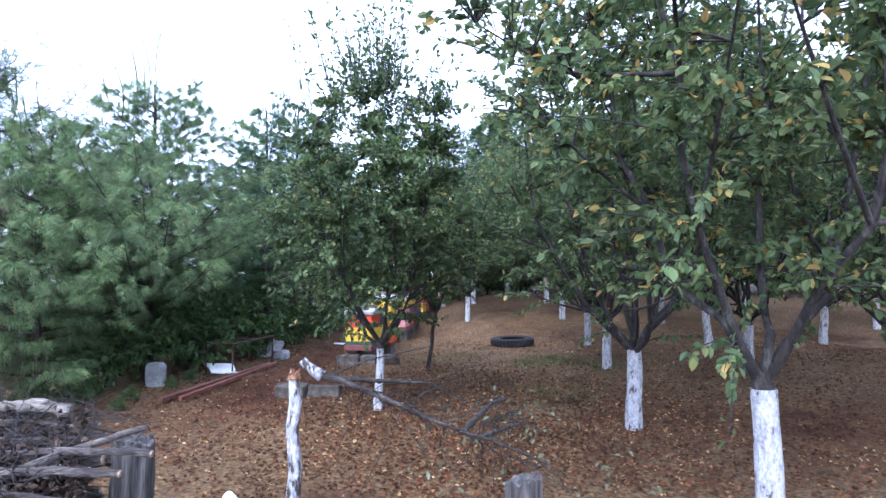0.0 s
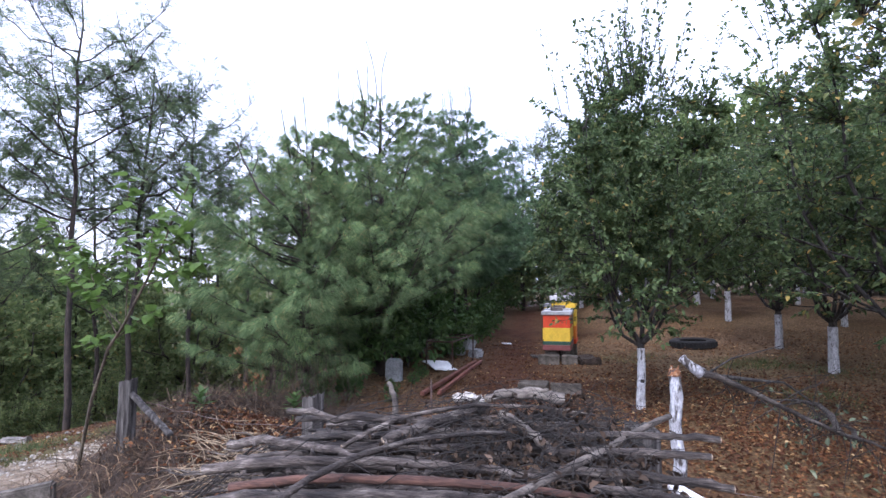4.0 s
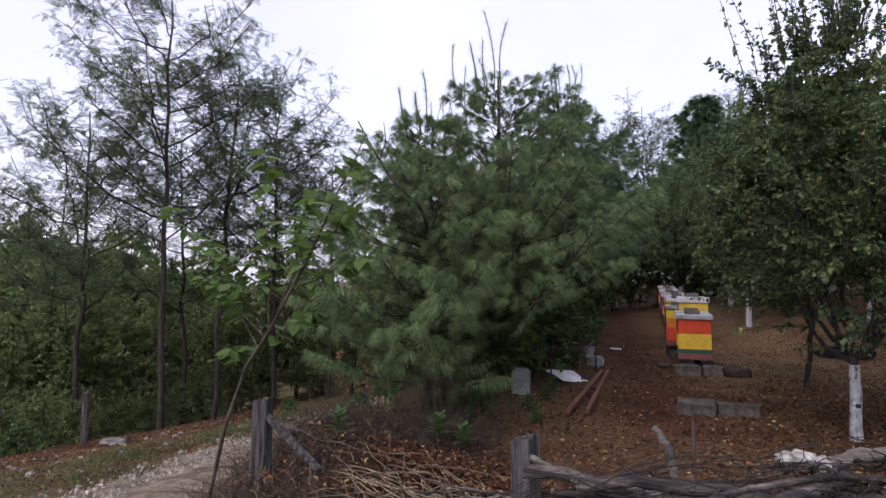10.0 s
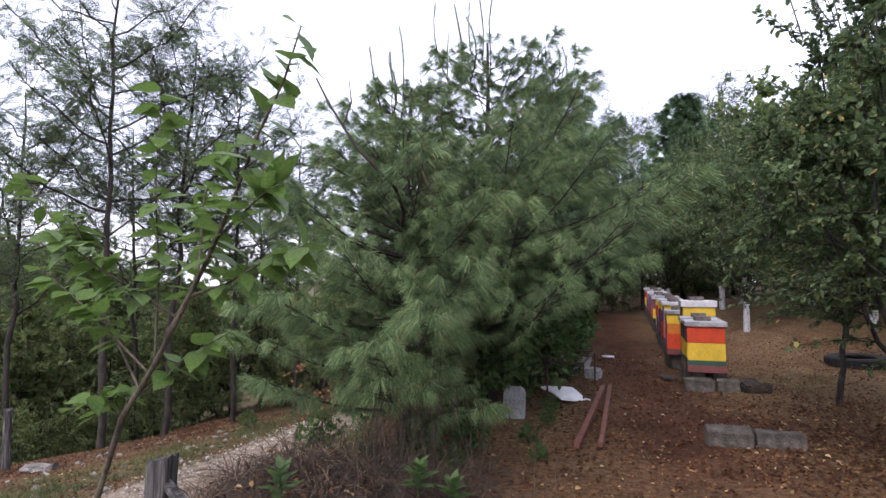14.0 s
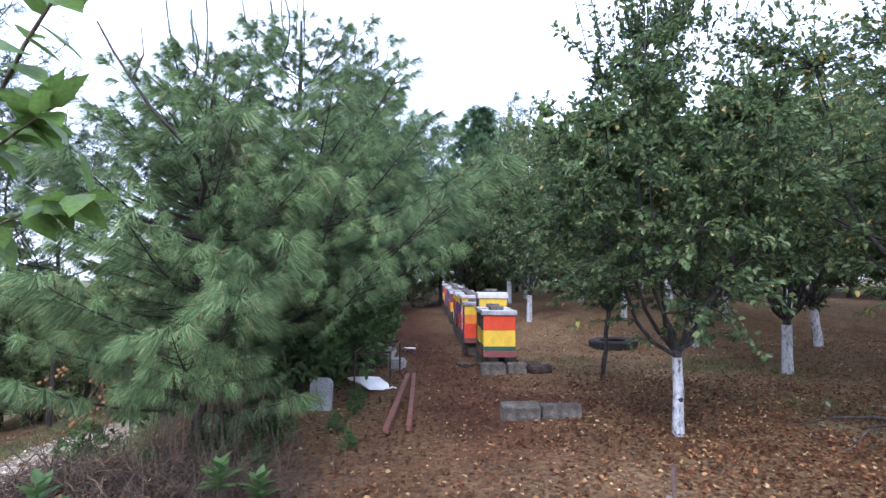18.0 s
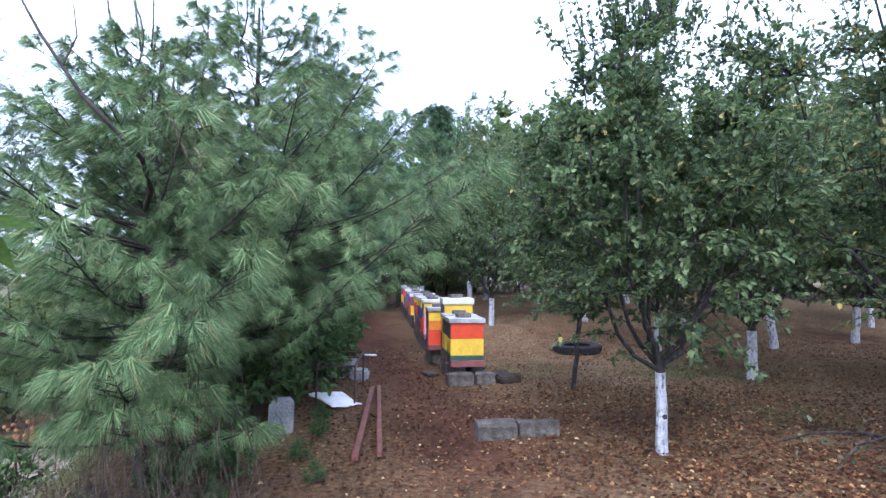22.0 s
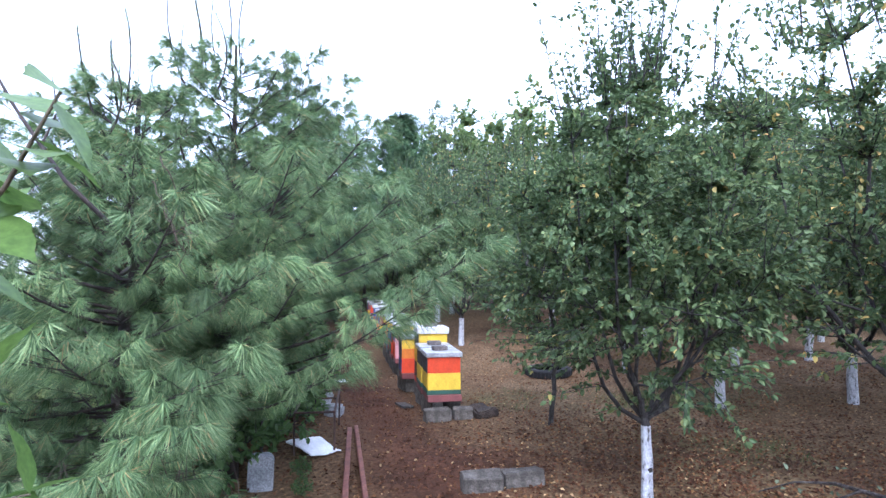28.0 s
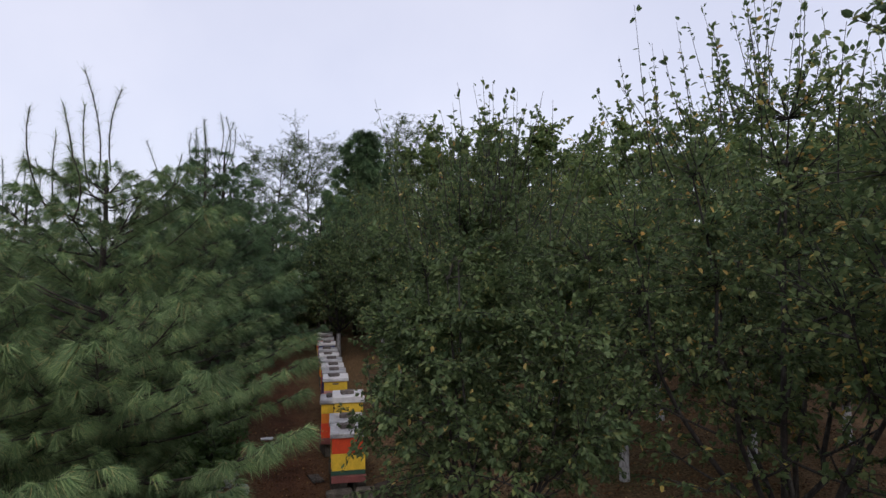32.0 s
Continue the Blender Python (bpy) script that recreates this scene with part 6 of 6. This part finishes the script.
iron.matrix_basis = pose(-2.9, 8.14, gz(-2.9, 8.14), 0, 0, -9)
tb = Tubes(14)
for r_ in (0.028, 0.023):
    tb.add(curve_pts((-1.05, 2.8, gz(-1.05, 2.8) + 0.33), (-0.25, 2.1, gz(-0.25, 2.1) + 0.03), 0.0, 4), r_, r_, cap=r_ < 0.025)
pipe = link("white_pole", tb.mesh("white_pole"), M_FOAM)
tagged(pipe, "smooth white round pole lying below the fence", "pole")

# barbed wire along the fence
fence_line = [(-4.69, 3.49), (-2.985, 2.82), (-1.27, 2.35), (0.245, 1.75), (2.4, 1.5)]
for (x0, y0), (x1, y1) in zip(fence_line, fence_line[1:]):
    for h in (0.28, 0.55):
        wire = thing("barbed_wire", "sagging strand of rusty barbed wire", "wire", "fence wires")
        pts = curve_pts((x0, y0 + 0.07, gz(x0, y0) + h), (x1, y1 + 0.07, gz(x1, y1) + h), -0.05, 12, 0.006)
        tb = Tubes(4)
        tb.add(pts, 0.0022, 0.0022)
        link("strand", tb.mesh("strand"), M_WIRE, wire)
        for k in range(1, 11):
            tb = Tubes(3)
            c = pts[k]
            tb.add([c + (0.012, 0, 0.016), c - (0.012, 0, 0.016)], 0.0015, 0.001)
            link("barb", tb.mesh("barb"), M_WIRE, wire)
bm = box_bm(0.045, 0.6, 0.028, 0.005)
bmesh.ops.subdivide_edges(bm, edges=[e for e in bm.edges if e.calc_length() > 0.3], cuts=9)
for v in bm.verts:
    v.co += noise.noise_vector(v.co * 14) * 0.008
rail = part("fallen_rail", bm, M_POST)
tagged(rail, "grey wooden rail leaning from the fence post", "rail")
rail.matrix_basis = look((-4.42, 3.38, gz(-4.4, 3.4) + 0.50), (-4.0, 3.2, gz(-4, 3.2) + 0.30)) @ pose(0, 0, 0, 90)


# ---- the young mulberry beside the fence post ----
def broad_leaf_mesh(seed):
    rng = np.random.default_rng(seed)
    t = np.linspace(0, 1, 8)
    w = 0.31 * np.sin(np.pi * t ** 0.62) ** 1.05
    mid = np.stack([np.zeros(8), t, -0.10 * t ** 2 + 0.02 * rng.normal(size=8) * 0.3], -1)
    lft = mid + np.stack([-w * (1 + 0.08 * (np.arange(8) % 2)), 0.03 * (np.arange(8) % 2), 0.16 * w], -1)
    rgt = mid + np.stack([w * (1 + 0.08 * (np.arange(8) % 2)), 0.03 * (np.arange(8) % 2), 0.16 * w], -1)
    v = np.concatenate([mid, lft, rgt])
    f = [(i, i + 1, 8 + i + 1, 8 + i) for i in range(7)] + [(i, 16 + i, 16 + i + 1, i + 1) for i in range(7)]
    me = np_mesh("leaf", v, np.array(f), True)
    me.materials.append(M_MULBERRY)
    return me


sap_leaf = [broad_leaf_mesh(i) for i in range(3)]
sapling = thing("mulberry_sapling", "slender young tree with large bright green leaves", "tree")
SB = np.array([-5.08, 3.48, gz(-5.08, 3.48)])
sapling.matrix_basis = pose(*SB)
stem = np.array([(-5.08, 3.48, -0.1), (-4.74, 3.22, 0.63), (-4.53, 3.1, 1.0), (-4.38, 3.05, 1.17), (-4.12, 2.95, 1.52), (-4.0, 2.88, 1.67), (-3.86, 2.8, 1.88), (-3.74, 2.72, 2.0), (-3.665, 2.66, 2.11)]) - SB
rs = np.random.default_rng(31)
leaf_at = []


def sprig(pts, r0, leaves, name="branch", first=0.25, size=1.0):
    """A branch along a polyline, with its leaves set alternately along it."""
    pts = np.asarray(pts, float)
    tb = Tubes(7 if name == "stem" else 5)
    tb.add(pts, r0, 0.0018)
    link(name, tb.mesh(name), M_SAPBARK, sapling)
    k = len(pts) - 1
    for n, t in enumerate(np.linspace(first, 1, leaves)):
        j = min(int(t * k), k - 1)
        along = pts[j + 1] - pts[j]
        along = along / np.linalg.norm(along)
        out = np.cross(along, rs.normal(size=3))
        leaf_at.append((pts[j] + (pts[j + 1] - pts[j]) * (t * k - j), along * 0.35 + out / np.linalg.norm(out) * (1 if n % 2 else -1), size))


sprig(stem, 0.013, 34, "stem", 0.5, 1.05)
for way in ([(-4.37, 3.05, 1.2), (-4.42, 3.12, 1.5), (-4.47, 3.15, 1.8), (-4.5, 3.2, 2.2)],
            [(-4.45, 3.08, 1.1), (-4.65, 3.15, 1.32), (-4.85, 3.2, 1.58), (-5.25, 3.3, 1.93)],
            [(-4.4, 3.06, 1.16), (-4.6, 3.02, 1.36), (-4.8, 3.0, 1.52)],
            [(-4.6, 3.1, 1.3), (-4.78, 3.2, 1.55), (-4.88, 3.2, 1.72)],
            [(-4.2, 2.98, 1.42), (-4.05, 2.96, 1.46), (-3.9, 2.95, 1.54), (-3.76, 2.9, 1.57)],
            [(-4.06, 2.92, 1.6), (-3.9, 2.86, 1.7), (-3.8, 2.8, 1.74)],
            [(-4.3, 3.02, 1.3), (-4.25, 3.15, 1.55), (-4.3, 3.25, 1.8)],
            [(-4.25, 3.0, 1.35), (-4.4, 2.85, 1.5), (-4.5, 2.75, 1.62)],
            [(-4.45, 3.08, 1.08), (-4.3, 3.1, 1.2), (-4.12, 3.1, 1.3)],
            [(-4.15, 2.96, 1.48), (-4.2, 3.05, 1.75), (-4.15, 3.1, 1.95)]):
    way = np.array(way) - SB
    ln = np.linalg.norm(way[-1] - way[0])
    sprig(way, 0.005, int(12 + ln * 26))
for k in range(7):
    a = np.array([-4.53, 3.1, 1.0]) - SB
    sprig([a, a + (rs.normal() * 0.05 - 0.02, rs.normal() * 0.05, 0.06), a + (rs.normal() * 0.09 - 0.04, rs.normal() * 0.08, rs.uniform(0.02, 0.12))], 0.003, 5, first=0.5, size=0.72)
for k, (p, w, size) in enumerate(leaf_at):
    ob = new("leaf", sap_leaf[k % 3])
    ob.parent = sapling
    w = w * np.array([1, 1, 0.5]) + rs.normal(size=3) * 0.25 + np.array([0, 0, -0.28])
    fr = frames_from(w[None], up=(0, 0, 1), rng=rs, spin=rs.normal(size=1) * 0.3)[0]
    s = size * rs.uniform(0.075, 0.12)
    m = Matrix.Identity(4)
    for r_ in range(3):
        for c_ in range(3):
            m[r_][c_] = fr[r_][c_] * s
        m[r_][3] = p[r_]
    ob.matrix_basis = m


# ---- broad-leaved weeds ----
def weed(x, y, h, seed, lift=0.0):
    rng = np.random.default_rng(seed)
    root = thing("weed", "leafy green weed with pale pointed leaves", "plant", "weeds by the fence")
    tb = Tubes(5)
    tb.add([(0, 0, -0.03), (0.01, 0, h * 0.5), (0.015, 0.01, h)], 0.006, 0.003)
    link("stalk", tb.mesh("stalk"), M_WEED, root)
    for k in range(14):
        z = h * (0.35 + 0.65 * k / 13)
        az = k * 2.4 + rng.uniform(-0.2, 0.2)
        up = 0.1 + 0.9 * (k / 13)
        w = np.array([[math.cos(az), math.sin(az), up]])
        fr = frames_from(w, up=(0, 0, 1), rng=rng)[0]
        s = rng.uniform(0.11, 0.16) * (1.05 - 0.45 * k / 13)
        ob = new("leaf", weed_leaf)
        ob.parent = root
        m = Matrix.Identity(4)
        for r_ in range(3):
            for c_ in range(3):
                m[r_][c_] = fr[r_][c_] * s * (0.8 if c_ == 0 else 1)
            m[r_][3] = (0.012, 0.005, z)[r_]
        ob.matrix_basis = m
    root.matrix_basis = pose(x, y, gz(x, y) + lift, 0, 0, seed * 50)


weed_leaf = broad_leaf_mesh(9)
weed_leaf.materials.clear()
weed_leaf.materials.append(M_WEED)
for i, (x, y, h, l) in enumerate([(-3.83, 4.5, 0.19, 0.16), (-3.62, 4.52, 0.17, 0.1), (-4.36, 3.95, 0.2, 0.3), (-3.6, 2.5, 0.2, 0.05), (-3.48, 2.35, 0.16, 0.05), (-3.9, 2.35, 0.2, 0), (-4.25, 2.55, 0.22, 0)]):
    weed(x, y, h, i + 1, l)

# dry seed heads beyond the bank
dock = thing("dry_weed", "dry brown weed with round seed heads", "plant")
rd = np.random.default_rng(4)
for k in range(9):
    tb = Tubes(4)
    e = np.array([rd.normal() * 0.35, rd.normal() * 0.3, rd.uniform(0.7, 1.35)])
    tb.add(curve_pts((rd.normal() * 0.05, 0, -0.05), e, 0.05, 6, 0.02, rd), 0.006, 0.002)
    for s in range(7):
        t = rd.uniform(0.55, 1)
        b = e * t + rd.normal(size=3) * 0.02
        tb.add([b, b + rd.normal(size=3) * 0.09 + (0, 0, 0.05)], 0.003, 0.002, sides=3)
    link("stem", tb.mesh("stem"), M_DRY, dock)
    for s in range(6):
        bm = bmesh.new()
        bmesh.ops.create_icosphere(bm, subdivisions=1, radius=0.022)
        o = part("seed_head", bm, M_LITTER, dock)
        o.location = e * rd.uniform(0.6, 1.0) + rd.normal(size=3) * 0.07
dock.matrix_basis = pose(-6.0, 8.0, gz(-6.0, 8.0))


# ---- stones on the bank and beside the track ----
def bank_stones():
    rng = np.random.default_rng(23)
    n = 160
    x = np.concatenate([rng.uniform(-11.5, -7.6, 110), rng.normal(-5.3, 0.15, 50)])
    y = np.concatenate([rng.uniform(3, 12, 110), rng.uniform(2, 7, 50)])
    pos = np.stack([x, y, ground(x, y) + 0.01], -1)
    ico = bmesh.new()
    bmesh.ops.create_icosphere(ico, subdivisions=1, radius=1)
    cv = np.array([v.co[:] for v in ico.verts]) * np.array([1, 0.75, 0.55])
    cf = np.array([[v.index for v in f.verts] for f in ico.faces])
    ico.free()
    cv = cv * (1 + 0.18 * rng.normal(size=(len(cv), 1)))
    fr = frames_from(rng.normal(size=(n, 3)) * np.array([1, 1, 0.1]), up=(0, 0, 1), rng=rng)
    v, f = scatter(cv, cf, pos, fr, rng.uniform(0.02, 0.075, n))
    tagged(link("bank_stones", np_mesh("bank_stones", v, f), M_STONE), "pale stones scattered on the bank", "stones", kind="stuff")


bank_stones()
